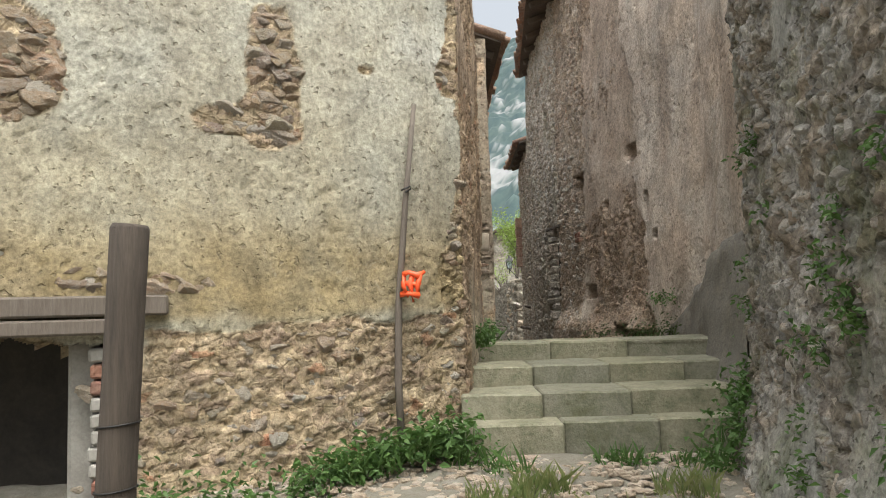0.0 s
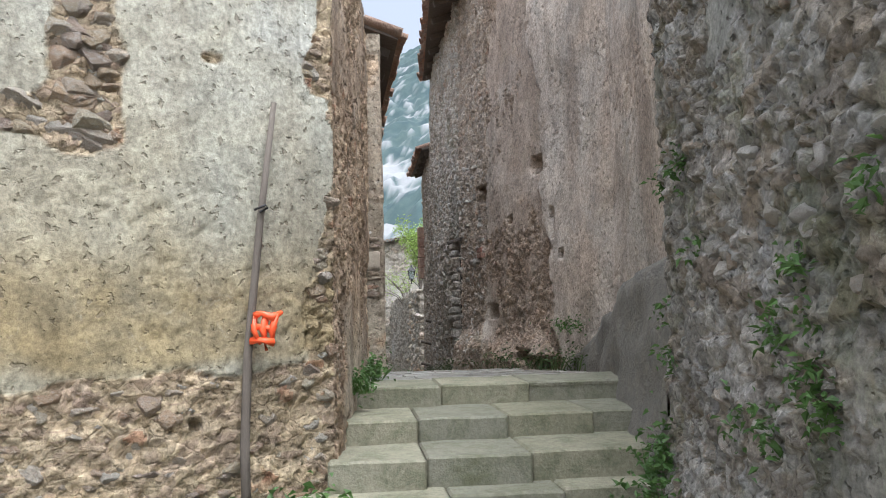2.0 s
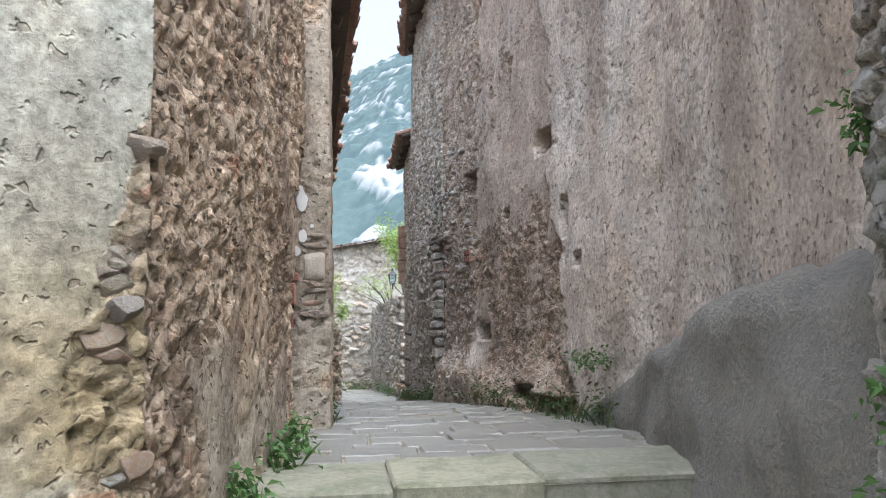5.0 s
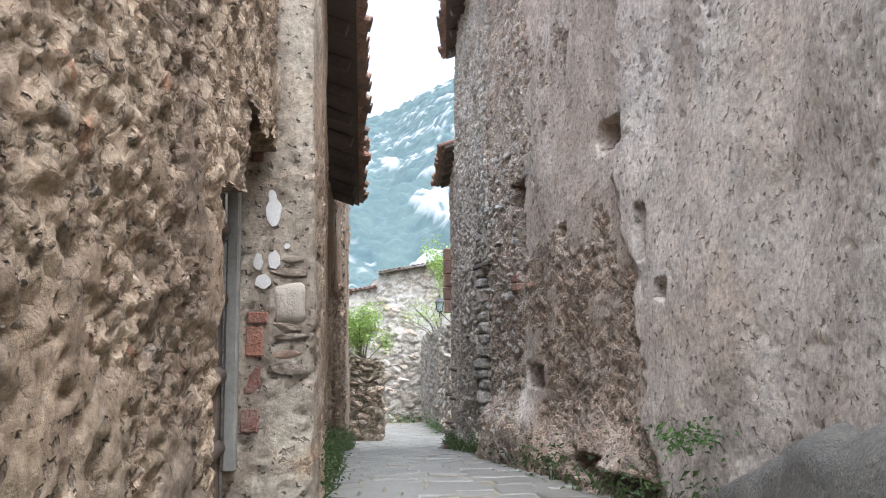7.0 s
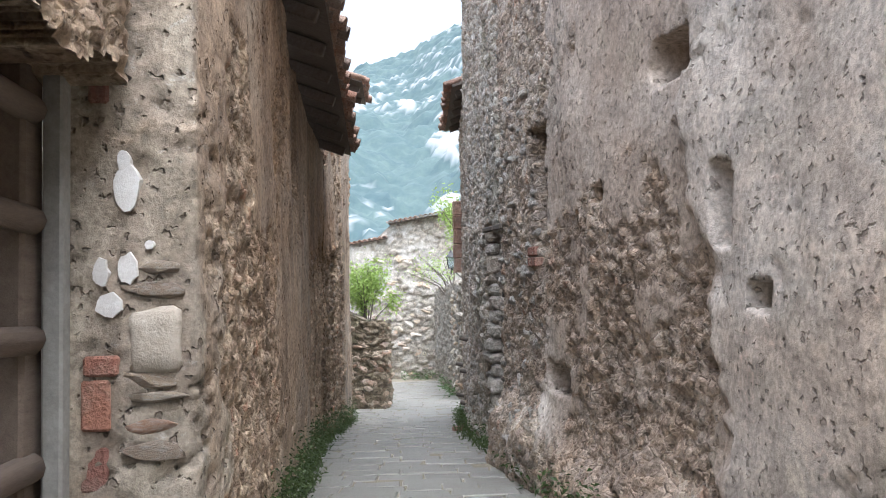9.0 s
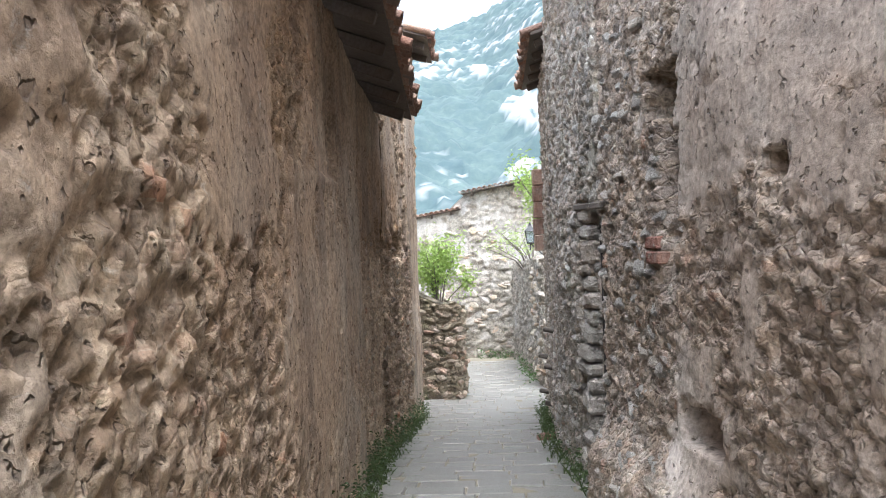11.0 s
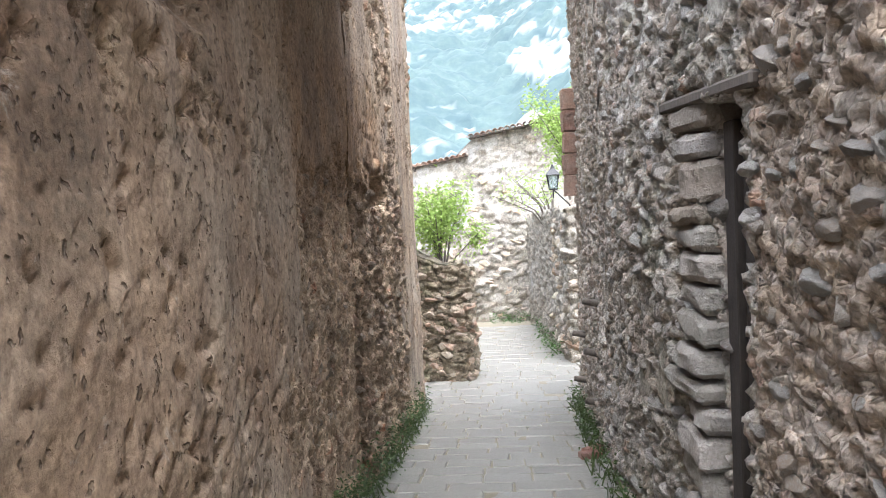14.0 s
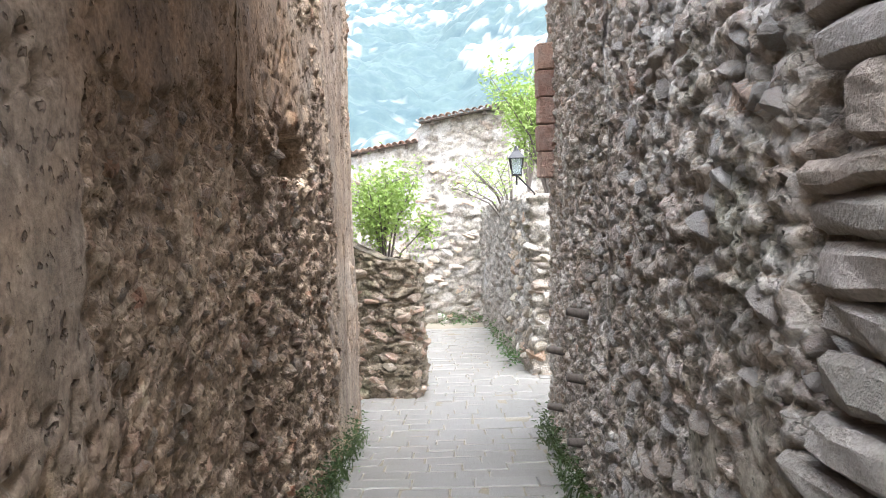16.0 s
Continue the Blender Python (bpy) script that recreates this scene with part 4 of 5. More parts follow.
def build_mountain():
    # slopes rise away from the village to a ridge; x and distance in metres
    xs, vs = np.linspace(-620, 620, 420), np.linspace(0, 1, 260)
    X, Vv = np.meshgrid(xs, vs, indexing='ij')
    Y = 160 + Vv * 640
    ridge = np.interp(X, [-620, -300, -120, -60, 0, 40, 90, 160, 300, 620], [150, 170, 195, 215, 232, 262, 290, 275, 300, 260])
    prof = Vv ** 1.12
    rough = (fbm(X / 70, Y / 70, 31, 6) - 0.5)
    Z = -22 + (ridge + 22) * prof + rough * 62 * sstep(0, 0.25, Vv) * (1.15 - Vv * 0.7)
    band = fbm((X + Z * 0.7) / 38, (Z - X * 0.45) / 17, 37, 5)
    rock = sstep(0.60, 0.70, band + (fbm(X / 5, Z / 4, 39, 5) - 0.5) * 0.75 - 0.04 * sstep(0.55, 0.9, Vv))
    Z = Z + rock * 9 * (fbm(X / 10, Z / 8, 40, 4) + 0.2) + (1 - rock) * (fbm(X / 5, Y / 5, 41, 3)) * 9
    idx = np.arange(X.size).reshape(X.shape)
    q = np.stack([idx[:-1, :-1], idx[1:, :-1], idx[1:, 1:], idx[:-1, 1:]], -1).reshape(-1, 4)
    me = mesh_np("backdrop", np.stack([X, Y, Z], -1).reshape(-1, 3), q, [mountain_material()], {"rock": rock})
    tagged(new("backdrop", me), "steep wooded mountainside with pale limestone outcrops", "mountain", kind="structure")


build_mountain()

# ---- things before the steps ----
M_PALE = plain_material("grimy_limewash", (0.30, 0.285, 0.25), (0.20, 0.185, 0.16), 7, 0.9)

def timber_post(x, y, z0, z1, r):
    def build(bm):
        tube_into(bm, [(0.08 * (k / 8), 0, z0 + (z1 - z0) * k / 8) for k in range(8)] + [(0.08, 0, z1 - 0.012), (0.081, 0, z1)], [r * 1.08 - 0.006 * k / 8 for k in range(8)] + [r, r * 0.9], 20, 0.012, 3)
    ob = new("post", bm_mesh("post", build, M_POST, True))
    ob.location = (x, y, 0)
    tagged(ob, "round weathered wooden post standing before the house", "post")
    for zr in (0.62, 0.44):
        lean = 0.08 * (zr - z0) / (z1 - z0)
        ring = [(lean + 1.07 * r * math.cos(a), 1.07 * r * math.sin(a), zr + 0.006 * math.cos(a)) for a in [math.pi * k / 12 for k in range(25)]]
        tie = new("wire_tie", bm_mesh("wire_tie", lambda bm: tube_into(bm, ring, [0.003] * 25, 5), M_IRON, True))
        tie.parent = ob
    return ob


timber_post(-0.975, 2.22, -0.5, 1.185, 0.054)

cable = tagged(new("wall_pole"), "thin warped grey wooden pole leaning on the house front", "pole")
cable.location = (-0.3, 4.75, 0)
part = new("pole", bm_mesh("pole", lambda bm: tube_into(bm, [(0.04, -0.06, 0.0), (0.02, -0.03, 0.5), (0.03, -0.0, 0.95), (0.085, 0.03, 1.6), (0.15, 0.07, 2.22)], [0.024, 0.023, 0.022, 0.019, 0.014], 8, 0.05, 2), M_WOOD, True))
part.parent = cable
part = new("wire_tie", bm_mesh("wire_tie", lambda bm: tube_into(bm, [(0.06, 0.0, 1.66), (0.115, 0.0, 1.685), (0.12, 0.06, 1.68), (0.09, -0.005, 1.65)], [0.006] * 4, 6), M_IRON, True))
part.parent = cable


def netting(x, y, z):
    top = tagged(new("safety_net_scrap"), "torn scrap of orange plastic safety netting on the pole", "netting")
    top.location = (x, y, z)

    def build(bm):
        rng = random.Random(5)
        for k in range(3):
            tube_into(bm, [(-0.045 - 0.01 * k, -0.03, -0.06 * k), (-0.01, -0.05, 0.012 - 0.065 * k), (0.04, -0.045, -0.01 - 0.06 * k), (0.085 - 0.03 * k, -0.02, 0.015 - 0.07 * k)], [0.020, 0.013, 0.020, 0.008], 6, 0.3, k)
        for k in range(3):
            tube_into(bm, [(-0.04 + 0.05 * k, -0.035, 0.01), (-0.05 + 0.045 * k, -0.05, -0.07), (-0.02 + 0.03 * k, -0.04, -0.14 - 0.03 * (k % 2))], [0.014, 0.020, 0.008], 6, 0.3, 9 + k)
    p = new("mesh_strands", bm_mesh("mesh_strands", build, M_ORANGE, True))
    p.parent = top


netting(-0.19, 4.77, 1.14)

lintel = tagged(new("door_lintel"), "split grey timber lintel over the cellar doorway", "lintel")
for k, (zz, hh, xx) in enumerate(((0.985, 0.11, 1.28), (0.875, 0.085, 0.98))):
    bq = new("beam", bm_mesh("beam", lambda bm: box_into(bm, (-1.0, -0.08, -hh / 2), (xx, 0.12, hh / 2), 0.012), M_WOOD))
    bq.matrix_basis = pose(-2.72, 3.86, zz, 0, 0, 20)
    bq.parent = lintel
jamb = tagged(new("door_jamb"), "whitewashed stone jamb of the cellar doorway", "jamb")
q = new("jamb_post", bm_mesh("jamb_post", lambda bm: box_into(bm, (-0.02, 0.10, -0.6), (0.16, 0.9, 0.82), 0.02), M_PALE))
q.matrix_basis = pose(-2.02, 4.22, 0, 0, 0, 20)
q.parent = jamb

for k in range(9):
    rng = random.Random(40 + k)
    ob = new("edge_brick", bm_mesh("edge_brick", lambda bm: box_into(bm, (-0.05, -0.03, 0), (rng.uniform(0.03, 0.07), 0.2, 0.075), 0.012), M_BRICK if k in (0, 6, 7) else M_PALE))
    ob.matrix_basis = pose(-1.86 + rng.uniform(-0.015, 0.015), 4.235, -0.02 + 0.088 * k, rng.uniform(-2, 2), rng.uniform(-4, 4), 20)
    tagged(ob, "limewashed broken brick in the edge of the cellar doorway", "brick", "bricks edging the cellar doorway")

# cement patch at the foot of the high wall
def cement_patch():
    L = 4.4
    s = np.linspace(0, L, 60)
    zt = np.interp(s, [0, 0.9, 1.66, 3.25, 4.4], [1.52, 1.47, 1.41, 0.97, 0.5]) + (fbm(s * 4, s * 0, 91, 3) - 0.5) * 0.14
    x, y, nx, ny = along(RIGHT, s + 0.45)
    V = []
    for i in range(60):
        for k, u in enumerate(np.linspace(0, 1, 14)):
            z = 0.15 + (zt[i] - 0.15) * u
            off = (0.30 - 0.16 * u) * (1 - (i / 59) ** 3) + 0.05 + 0.02 * math.sin(i * 1.3) * u * (1 - u)
            off += 0.05 * (noise.noise(Vector((i * 0.13, k * 0.3, 2))) + 0.5 * noise.noise(Vector((i * 0.4, k * 0.8, 5))))
            off *= 1 if k < 13 else 0.1
            V.append((x[i] - nx[i] * off, y[i] - ny[i] * off, z + 0.02 * math.sin(i * 0.9) * u))
    idx = np.arange(60 * 14).reshape(60, 14)
    qd = np.stack([idx[:-1, :-1], idx[:-1, 1:], idx[1:, 1:], idx[1:, :-1]], -1).reshape(-1, 4)
    ob = new("trim_cement", mesh_np("trim_cement", np.array(V), qd, [M_CEMENT]))
    tagged(ob, "smooth grey cement repair at the foot of the wall", "cement", kind="structure")


cement_patch()

# ---- the barred opening ----
rail = tagged(new("bar_fence"), "rough round timber bars closing the ruined opening", "fence")
rail.location = (0.1, 7.9, 0.6)
for z, dz in ((0.36, -0.10), (0.70, -0.08), (1.06, 0.03), (1.40, 0.12), (1.72, 0.14)):
    o = new("bar", bm_mesh("bar", lambda bm: tube_into(bm, [(0.03, 0.5, z), (0.02, 0.0, z + dz * 0.2 + 0.01), (0.0, -0.5, z + dz * 0.6), (-0.01, -1.0, z + dz)], [0.042, 0.04, 0.043, 0.038], 10, 0.05, int(z * 50)), M_BAR, True))
    o.parent = rail
o = new("upright", bm_mesh("upright", lambda bm: box_into(bm, (-0.10, 0.44, -0.1), (0.035, 0.56, 1.95), 0.012), M_BAR))
o.parent = rail


o = new("pale_strip", bm_mesh("pale_strip", lambda bm: box_into(bm, (0.055, 0.50, 0.25), (0.115, 0.56, 1.85), 0.008), M_PALE))
o.parent = rail


def wall_flake(x, y, z, w, h, seed, mat, label):
    def build(bm):
        rng = random.Random(seed)
        vs = [bm.verts.new((0, math.cos(a) * w / 2 * rng.uniform(0.7, 1.15), math.sin(a) * h / 2 * rng.uniform(0.7, 1.15))) for a in [2 * math.pi * k / 16 for k in range(16)]]
        f = bm.faces.new(vs)
        r = bmesh.ops.extrude_face_region(bm, geom=[f])
        for v in r["geom"]:
            if isinstance(v, bmesh.types.BMVert):
                v.co.x -= 0.06
    ob = new("paint_patch", bm_mesh("paint_patch", build, mat))
    ob.location = (x, y, z)
    tagged(ob, label, "paint", "paint patches in the ruined room")


for k, (y, z, w, h) in enumerate(((8.55, 1.85, 0.5, 0.55), (8.1, 1.75, 0.35, 0.5), (8.7, 1.0, 0.35, 0.5), (7.7, 2.3, 0.5, 0.4))):
    wall_flake(-0.50, y, z, w, h, k, M_WHITE, "peeling patch of old whitewash on the room wall")
for k, (y, z, w, h) in enumerate(((8.2, 1.15, 0.5, 0.3), (8.6, 0.75, 0.3, 0.2), (7.6, 1.3, 0.5, 0.4))):
    wall_flake(-0.49, y, z, w, h, 20 + k, M_BLUE, "faded patch of blue paint on the room wall")


# ---- white paint patches and set stones on the pier ----
def pier_face(x, z):
    """The pier's front at x, z."""
    return float(WALLS["wall_alley_house"](x - 0.14, z)[0].y)


def paint_spot(x, z, w, h, seed):
    def build(bm):
        rng = random.Random(seed)
        vs = [bm.verts.new((math.cos(a) * w / 2 * rng.uniform(0.78, 1.1), 0, math.sin(a) * h / 2 * rng.uniform(0.78, 1.1))) for a in [2 * math.pi * k / 14 for k in range(14)]]
        f = bm.faces.new(vs)
        r = bmesh.ops.extrude_face_region(bm, geom=[f])
        for v in r["geom"]:
            if isinstance(v, bmesh.types.BMVert):
                v.co.y += 0.03
    ob = new("plaster_flake", bm_mesh("plaster_flake", build, M_WHITE))
    ob.location = (x, pier_face(x, z) - 0.012, z)
    tagged(ob, "chip of old white plaster remaining on the pier", "plaster", "white plaster chips on the pier")


for x, z, w, h, sd in ((0.368, 2.10, 0.085, 0.15, 1), (0.358, 2.185, 0.045, 0.07, 8), (0.298, 1.85, 0.045, 0.095, 2), (0.375, 1.86, 0.06, 0.10, 3), (0.323, 1.755, 0.085, 0.075, 4), (0.435, 1.93, 0.03, 0.03, 5)):
    paint_spot(x, z, w, h, sd)


M_CREAM = plain_material("cream_limestone", (0.38, 0.33, 0.26), (0.28, 0.23, 0.17), 9, 0.9, bump_d=0.01)


def set_stone(name, label, x, z, w, h, mat, seed, cat):
    def build(bm):
        box_into(bm, (-w / 2, -0.03, -h / 2), (w / 2, 0.08, h / 2), 0.018)
        bmesh.ops.subdivide_edges(bm, edges=[e for e in bm.edges if e.calc_length() > 0.06], cuts=3, use_grid_fill=True)
        for v in bm.verts:
            v.co += noise.noise_vector(v.co * 11 + Vector((seed, 0, 0))) * 0.012
    ob = new(name, bm_mesh(name, build, mat, True))
    ob.matrix_basis = pose(x, pier_face(x, z) + 0.012, z, 0, -4, 0)
    tagged(ob, label, cat)


set_stone("cream_block", "squared cream stone block set in the pier", 0.452, 1.645, 0.15, 0.20, M_CREAM, 31, "stone")
for k, (x, z, w, h) in enumerate(((0.282, 2.40, 0.06, 0.085), (0.30, 1.575, 0.10, 0.06), (0.285, 1.46, 0.085, 0.15), (0.275, 1.27, 0.08, 0.13), (0.265, 1.08, 0.09, 0.12))):
    me = bm_mesh("red_brick", lambda bm: box_into(bm, (-w / 2, -0.02, -h / 2), (w / 2, 0.08, h / 2), 0.008), M_BRICK)
    ob = new("red_brick", me)
    ob.location = (x, pier_face(x, z) + 0.010, z)
    tagged(ob, "worn red brick exposed in the pier", "brick", "red bricks in the pier")
for k, (z, w, h) in enumerate(((1.53, 0.2, 0.05), (1.48, 0.22, 0.045), (1.40, 0.19, 0.06), (1.32, 0.2, 0.07), (1.80, 0.2, 0.06), (1.86, 0.16, 0.05))):
    ob = new("pier_stone", rock_mesh("pier_stone", 60 + k, M_STONE_BROWN))
    ob.matrix_basis = Matrix.Translation((0.44, pier_face(0.44, z) + 0.012, z)) @ Matrix.Diagonal((w, 0.055, h, 1))
    tagged(ob, "thin flat stone bedded in the pier", "stone", "thin stones in the pier")

# ---- doorway on the other side ----
jl = tagged(new("door_lintel"), "cracked weathered timber lintel over the dark doorway", "lintel")
o = new("beam", bm_mesh("beam", lambda bm: box_into(bm, (-0.01, -0.35, -0.03), (0.32, 0.93, 0.025), 0.012), M_WOOD))
o.matrix_basis = pose(1.99, 13.45, 2.31, 2, 0, 2)
o.parent = jl
# planks span the opening, near-black to supply the doorway's shade
dr = tagged(new("plank_door"), "weathered plank door, the doorway's shade put into its colour", "door")
dr.location = (2.09, 13.36, -0.1)
for k in range(3):
    o = new("plank", bm_mesh("plank", lambda bm: box_into(bm, (-0.02 + 0.03 * (k % 2), -0.1 + 0.15 * k, 0.0), (0.02 + 0.03 * (k % 2), 0.035 + 0.15 * k, 2.3), 0.005), M_DOOR))
    o.parent = dr
zq = -0.15
for k in range(18):
    rng = random.Random(k)
    h = rng.uniform(0.09, 0.19)
    ob = new("quoin", slab_mesh("quoin", (-0.04, 0.0, 0.006), (0.14, rng.uniform(0.30, 0.58), h - 0.006), 90 + k, 0.024, 0.028))
    ob.matrix_basis = pose(2.0 + rng.uniform(-0.02, 0.015), 13.74 + rng.uniform(-0.02, 0.03), zq, rng.uniform(-2, 2), rng.uniform(-2, 2), rng.uniform(-3, 3))
    ob.data.materials[0] = M_QUOIN
    ob.parent = wall_right2
    zq += h
    if zq > 2.2:
        break
for z in (2.02, 1.94):
    ob = new("red_brick", bm_mesh("red_brick", lambda bm: box_into(bm, (-0.06, -0.11, -0.034), (0.06, 0.11, 0.034), 0.008), M_BRICK))
    ob.matrix_basis = pose(2.155, 11.95 + (z - 2) * 0.3, z, 0, 0, 4)
    tagged(ob, "worn red brick exposed in the rubble wall", "brick", "red bricks in the rubble wall")

# loose bricks at the wall foot, ladder-like stubs, tile stack
for k, (x, y, a) in enumerate(((1.80, 16.75, 12), (1.84, 16.95, 40))):
    ob = new("loose_brick", bm_mesh("loose_brick", lambda bm: box_into(bm, (-0.1, -0.05, 0), (0.1, 0.05, 0.055), 0.008), M_BRICK))
    ob.matrix_basis = pose(x, y, float(floor_z(y)) + 0.005, -5, 0, a)
    tagged(ob, "broken brick lying on the paving by the wall", "brick", "loose bricks")
for k in range(5):
    ob = new("ridge_tile", bm_mesh("ridge_tile", lambda bm: box_into(bm, (-0.10, -0.1, 0), (0.06, 0.1, 0.24), 0.01), M_TILE))
    ob.matrix_basis = pose(2.0, 19.55, 1.95 + 0.25 * k, 0, random.Random(k).uniform(-3, 3), 4)
    tagged(ob, "clay tile facing fixed up the wall corner", "tile", "clay tiles up the wall")
for k, (y, z) in enumerate(((17.75, -0.05), (17.75, 0.42), (17.72, 0.9), (18.9, -0.1), (18.9, 0.4))):
    ob = new("putlog_stub", bm_mesh("putlog_stub", lambda bm: tube_into(bm, [(0.15, 0, 0), (0.0, -0.02, 0.03), (-0.13, -0.05, 0.06)], [0.035, 0.035, 0.03], 8, 0.06, k), M_WOOD, True))
    ob.location = (2.0, y, z)
    tagged(ob, "weathered timber stub sticking out of the wall", "timber", "timber stubs")


# ---- street lantern ----
def lantern(x, y, z):
    top = tagged(new("street_lantern"), "black iron wall lantern with glass sides on a bracket", "lantern")
    top.location = (x, y, z)

    def frame_part(bm):
        for sx in (-1, 1):
            for sy in (-1, 1):
                tube_into(bm, [(sx * 0.06, sy * 0.06, -0.15), (sx * 0.095, sy * 0.095, 0.08)], [0.008, 0.008], 6)
        box_into(bm, (-0.07, -0.07, -0.17), (0.07, 0.07, -0.145), 0.005)
        r = bmesh.ops.create_cone(bm, cap_ends=True, segments=4, radius1=0.17, radius2=0.05, depth=0.10, matrix=pose(0, 0, 0.13, 0, 0, 45))
        bmesh.ops.create_cone(bm, cap_ends=True, segments=8, radius1=0.045, radius2=0.01, depth=0.08, matrix=pose(0, 0, 0.21))
        tube_into(bm, [(0, 0, -0.16), (0.1, 0.1, -0.25), (0.3, 0.45, -0.42), (0.3, 0.5, -0.55)], [0.012] * 4, 6)
        tube_into(bm, [(0, 0, -0.3), (0, 0, -0.16)], [0.012, 0.012], 6)
    f = new("lantern_frame", bm_mesh("lantern_frame", frame_part, M_IRON))
    f.parent = top
    m, t, b = nodes_of("lantern_glass")
    b.inputs["Transmission Weight"].default_value = 0.9
    b.inputs["Roughness"].default_value = 0.25
    b.inputs["Base Color"].default_value = (0.75, 0.82, 0.85, 1)

    def panes(bm):
        for k in range(4):
            box_into(bm, (-0.07, 0.068, -0.145), (0.07, 0.072, 0.075), 0, pose(0, 0, 0, 0, 0, 90 * k))
    g = new("glass", bm_mesh("glass", panes, m))
    g.parent = top


lantern(2.02, 23.2, 2.25)


# ---- plants ----
def shrub(label, base, height, spread, seed, count, leaf, mat, name, cat, lean=(0, 0)):
    rng = random.Random(seed)
    top = tagged(new(name), label, cat)
    top.location = base
    tips = []

    def wood(bm):
        for k in range(11):
            a = rng.uniform(0, 6.3)
            r = spread * rng.uniform(0.3, 1.0)
            h = height * rng.uniform(0.55, 1.05)
            e = Vector((math.cos(a) * r + lean[0], math.sin(a) * r + lean[1], h))
            mid = Vector((e.x * 0.35, e.y * 0.35, h * 0.55))
            tube_into(bm, [(0, 0, -0.1), mid, e], [0.025, 0.016, 0.005], 5, 0.1, k)
            tips.extend([mid.lerp(e, f) for f in (0.35, 0.6, 0.8, 0.95, 1.05)])
            for j in range(3):
                s = mid.lerp(e, rng.uniform(0.1, 0.8))
                w = s + Vector((rng.gauss(0, 0.22), rng.gauss(0, 0.22), rng.uniform(0.0, 0.3))) * spread * 1.2
                tube_into(bm, [s, w], [0.009, 0.003], 4)
                tips.extend([s.lerp(w, 0.6), w])
    o = new("branches", bm_mesh("branches", wood, M_WOOD))
    o.parent = top
    V, F = [], []
    for p in tips:
        leaves_into(V, F, rng, p, (spread * 0.12, spread * 0.12, height * 0.07), max(3, count // len(tips)), leaf)
    o = tagged(new("foliage", mesh_np("foliage", np.array(V), np.array(F), [mat], smooth=False)), kind="stuff")
    o.parent = top


shrub("fresh green shrub growing behind the garden wall", (0.15, 22.9, 0.55), 1.65, 0.75, 3, 3200, 0.075, M_LEAF2, "shrub", "shrub", (0.15, 0))
shrub("straggling yellow-green bush on the garden wall", (2.75, 25.0, 1.6), 2.2, 0.9, 7, 2600, 0.08, M_LEAF2, "bush", "bush", (-0.2, 0))
shrub("thin bare-branched bush over the garden wall", (2.3, 27.5, 1.2), 1.5, 1.1, 9, 700, 0.07, M_LEAF2, "bush", "bush", (-0.5, 0))
shrub("yellowing bush beside the far house", (2.9, 30.0, 2.0), 2.6, 0.9, 12, 2000, 0.09, M_LEAF2, "bush", "bush", (-0.1, 0))

plant("nettles and ivy at the foot of the house front", [(-0.75 + 0.1 * k, 4.35 + 0.035 * k + 0.05 * (k % 2), 0.0 + 0.025 * k, 0.085, 0.06, 150) for k in range(9)], 21, 0.055, blades=20)
plant("tall grass and nettles by the house front", [(-1.6 + 0.14 * k, 3.95 + 0.05 * k, -0.08, 0.12, 0.09, 110) for k in range(6)], 22, 0.05, blades=60)
plant("weeds at the foot of the steps", [(0.15, 4.6, 0.08, 0.09, 0.05, 150), (0.35, 4.45, 0.02, 0.08, 0.02, 60), (0.02, 4.72, 0.12, 0.07, 0.05, 120), (0.95, 4.6, 0.03, 0.07, 0.02, 60), (1.1, 4.55, 0.03, 0.07, 0.02, 60), (1.45, 4.5, 0.04, 0.1, 0.03, 80)], 23, 0.04, blades=25)
plant("grass tufts on the stony ground", [(0.3, 4.0, -0.07, 0.13, 0.01, 60), (0.5, 4.2, -0.04, 0.1, 0.01, 30), (1.25, 4.1, -0.05, 0.1, 0.01, 30), (0.8, 3.6, -0.1, 0.2, 0.01, 30)], 24, 0.03, M_GRASS, blades=120)
plant("leafy weeds beside the steps", [(1.72, 4.5, 0.22, 0.11, 0.1, 330), (1.8, 4.7, 0.4, 0.07, 0.1, 160), (1.6, 4.35, 0.08, 0.12, 0.06, 200)], 25, 0.05, blades=20)
rngp = random.Random(8)
tufts = []
for k in range(34):
    s, z = rngp.uniform(4.5, LN - 0.3), rngp.uniform(0.1, 2.1)
    p, n, _ = WALLS["wall_rubble_near"](s, z)
    tufts.append((p.x + n.x * 0.03, p.y + n.y * 0.03, p.z, 0.035, 0.05, rngp.choice((25, 50, 90))))
plant("small ferns and pellitory rooted in the rubble wall", tufts, 26, 0.038)
tufts = []
for k in range(46):
    y = 9.0 + 0.24 * k
    tufts.append((float(np.interp(y, [8.5, 11.3, 14.5, 20.6], [0.50, 0.40, 0.14, 0.06])) + 0.04, y, float(floor_z(y)) + 0.11, 0.055, 0.11, rngp.choice((60, 120, 200))))
plant("moss and low weeds along the foot of the wall", tufts, 27, 0.035, M_MOSS, blades=8)
tufts = []
for k in range(46):
    y = 8.0 + 0.27 * k
    tufts.append((float(np.interp(y, [8, 9.4, 11.9, 14.1, 15.9, 17.3, 19.5, 20.3], [2.5, 2.35, 2.1, 1.97, 1.87, 1.95, 2.02, 2.1])) - 0.06, y, float(floor_z(y)) + 0.1, 0.06, 0.08, rngp.choice((20, 50, 90))))
plant("green weeds along the foot of the high wall", tufts, 28, 0.042, M_MOSS, blades=8)
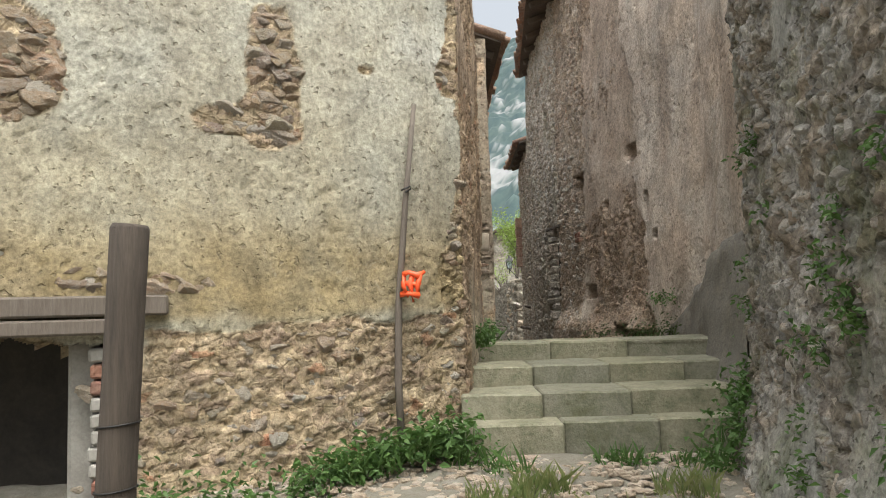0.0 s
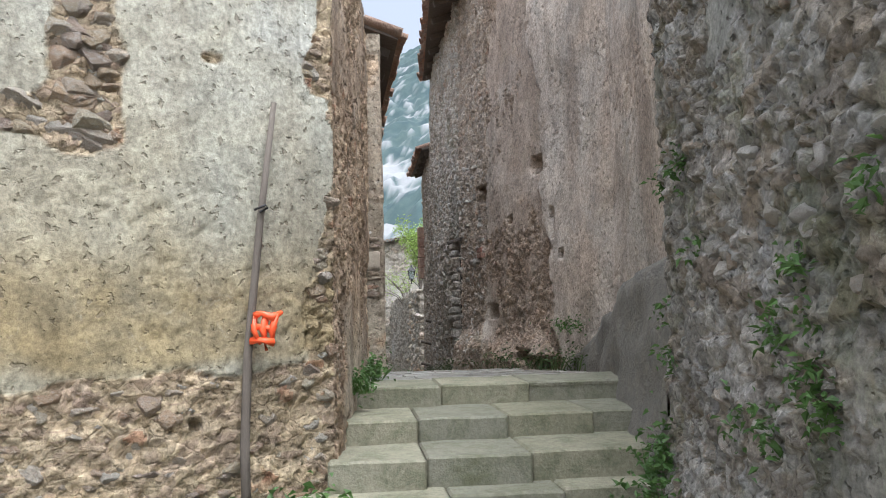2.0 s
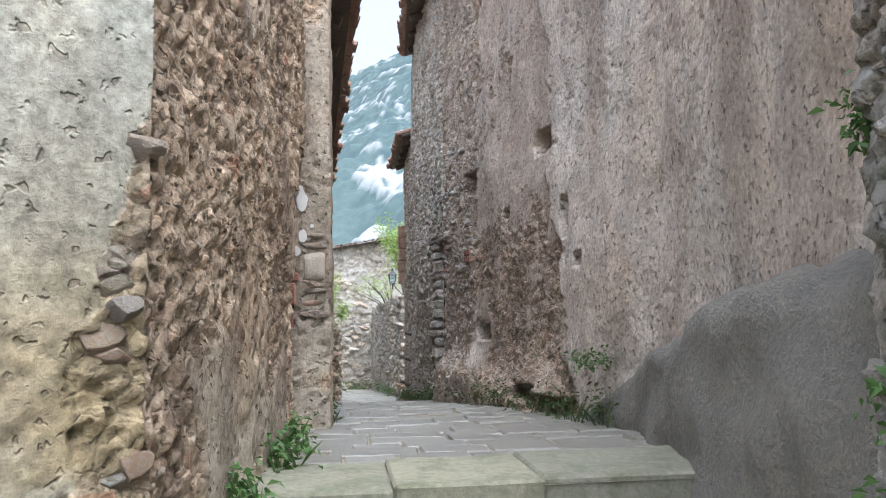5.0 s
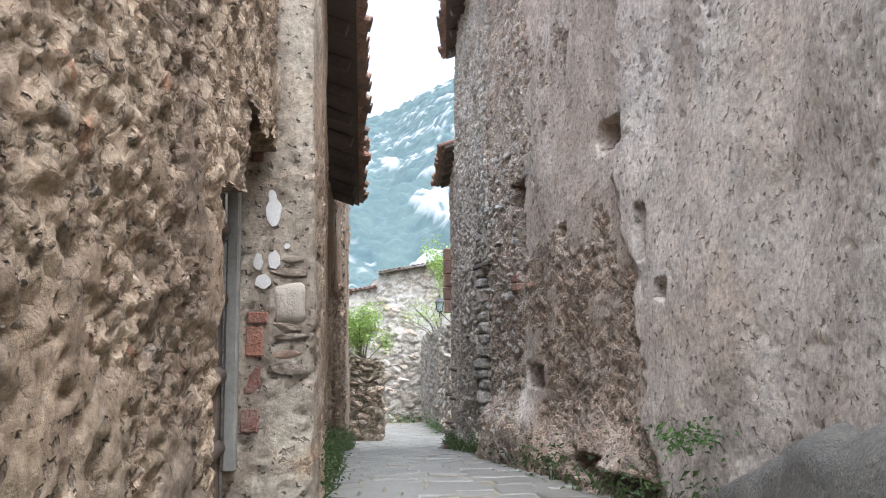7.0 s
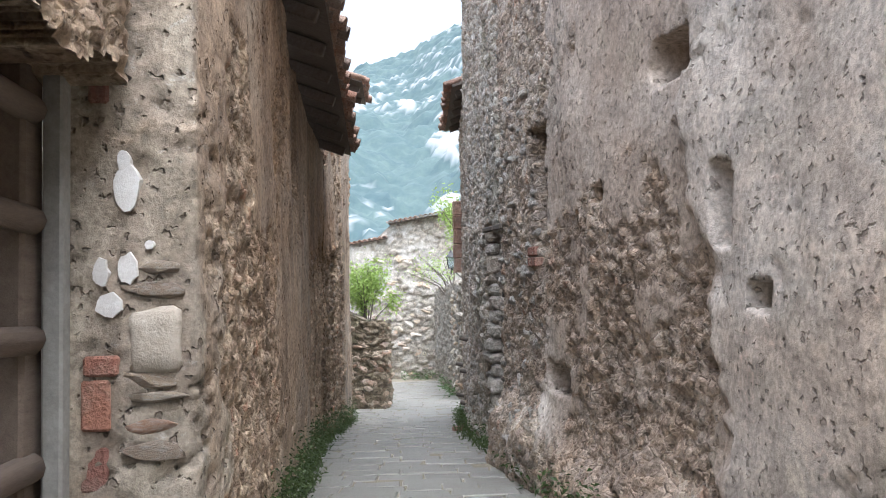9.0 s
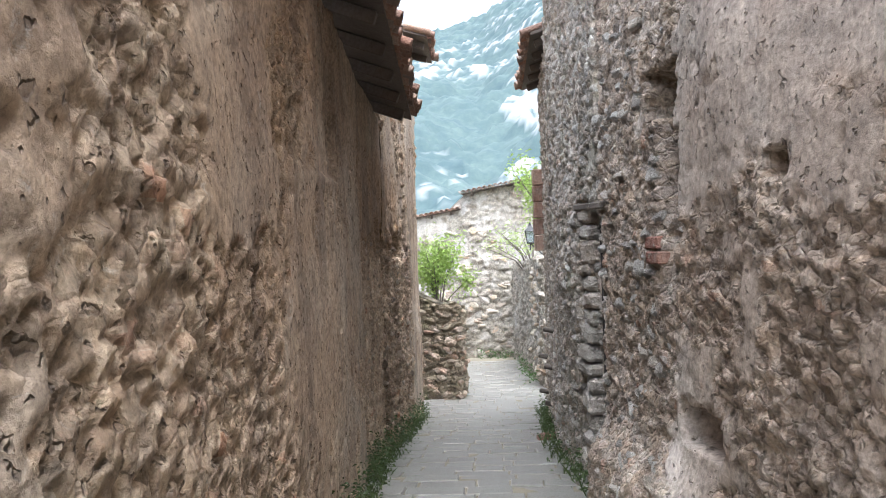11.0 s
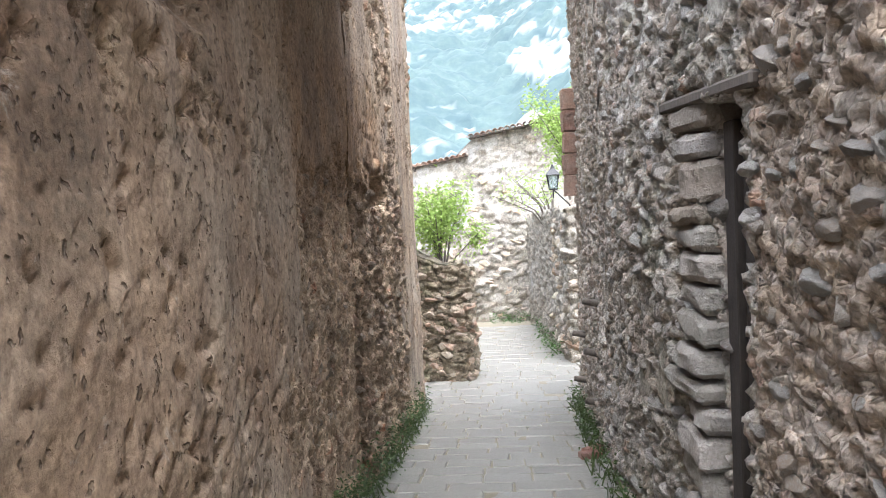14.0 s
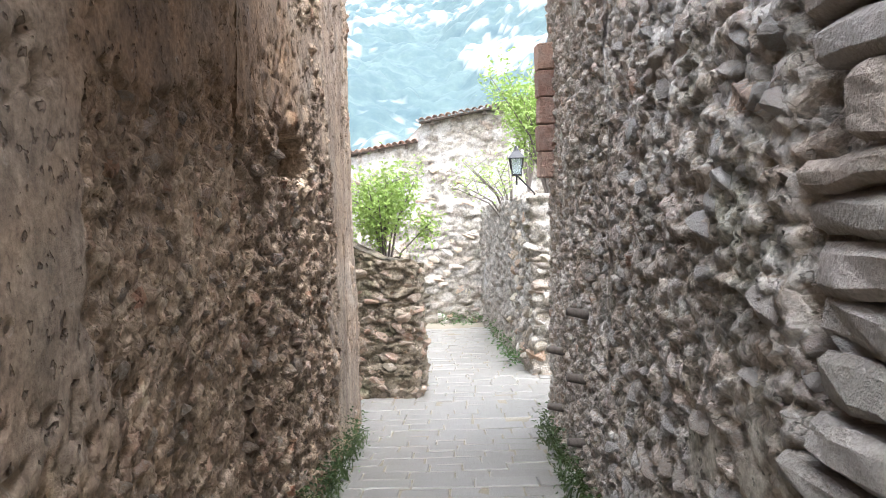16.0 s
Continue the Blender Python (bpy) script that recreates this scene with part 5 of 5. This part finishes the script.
plant("weeds at the corner above the steps", [(0.28, 5.9, 0.70, 0.05, 0.05, 120), (0.36, 6.6, 0.70, 0.06, 0.06, 160), (0.40, 7.1, 0.72, 0.05, 0.05, 120)], 29, 0.045, blades=15)
plant("clump of pellitory on the cement ledge", [(2.36, 8.3, 0.98, 0.09, 0.04, 150)], 30, 0.04)
plant("weeds along the foot of the far walls", [(0.9 + 0.25 * k, 32.1, -1.35, 0.15, 0.12, 60) for k in range(6)] + [(2.1, 24.5 + 0.5 * k, float(floor_z(24.5 + 0.5 * k)) + 0.1, 0.12, 0.12, 60) for k in range(12)], 31, 0.07)


# ---- stones standing out of the walls, then the paving ----
stud(wall_front, "warm", 130, 1, LF - 2.3, LF - 0.02, -0.1, 0.85, (0.05, 0.16), 0.16, 0.5)
stud(wall_front, "warm", 80, 2, 3.3, 5.55, 1.0, 2.9, (0.12, 0.30), 0.2, 0.35)
stud(wall_front, "brown", 18, 12, 4.15, 5.1, 1.06, 1.2, (0.09, 0.2), 0.2, 2)
stud(wall_front, "brown", 40, 13, 3.4, 4.36, 1.95, 2.8, (0.15, 0.34), 0.2, 0.8)
stud(wall_front, "warm", 22, 14, 5.2, 5.55, 1.95, 2.75, (0.10, 0.22), 0.2, 0.8)
stud(wall_front, "warm", 30, 3, LF - 0.14, LF - 0.01, 0.2, 3.2, (0.09, 0.15), 0.3, 0.9)
stud(wall_near, "grey", 300, 4, 4.2, LN - 0.4, -0.4, 2.6, (0.06, 0.19), 0.15)
stud(wall_side, "brown", 160, 5, 0.05, 1.95, 0.7, 3.2, (0.03, 0.08), 0.18)
stud(wall_left2, "brown", 200, 6, 0.0, 3.0, -0.2, 2.1, (0.07, 0.17), 0.25)
stud(wall_left, "brown", 120, 16, 6.25, LL, 0.4, 2.1, (0.06, 0.14), 0.2, 0.5)
stud(wall_right2, "grey", 300, 7, 0.5, 4.4, -0.5, 3.1, (0.08, 0.22), 0.26)
stud(wall_right2, "grey", 14, 17, 0.0, 0.03, -0.3, 2.3, (0.08, 0.15), 0.4, 2)
stud(wall_low, "warm", 90, 10, 0.6, 3.5, -0.8, 1.7, (0.18, 0.38), 0.25)
stud(wall_far, "warm", 110, 11, 4.5, 9.5, -1.4, 2.6, (0.25, 0.5), 0.15, 0.7)
stud(wall_right, "grey", 170, 8, 7.6, LR, 0.2, 3.4, (0.08, 0.20), 0.22)
stud(wall_pier, "brown", 120, 9, 2.0, 3.3, -0.9, 0.9, (0.14, 0.3), 0.2)
lay_pieces()
lay_paving()
# loose stones on the trodden ground
V, F = [], []
rngs = random.Random(14)
base = ROCKS["warm"][0]
for k in range(2400):
    x, y = rngs.uniform(-1.7, 1.7), 4.7 - 3.7 * rngs.random() ** 1.6
    w = rngs.uniform(0.02, 0.09)
    m = pose(x, y, float(ground_z(np.array(x), np.array(y))) + 0.004, rngs.uniform(0, 20), 0, rngs.uniform(0, 360)) @ Matrix.Diagonal((w, w * 0.8, w * 0.5, 1))
    o = len(V)
    V += [tuple(m @ v.co) for v in base.vertices]
    F += [[o + i for i in p.vertices] for p in base.polygons]
me = bpy.data.meshes.new("gravel")
me.from_pydata(V, [], F)
me.materials.append(M_STONE_WARM)
tagged(new("gravel", me), "loose pale stones scattered on the trodden earth", "gravel", kind="stuff")
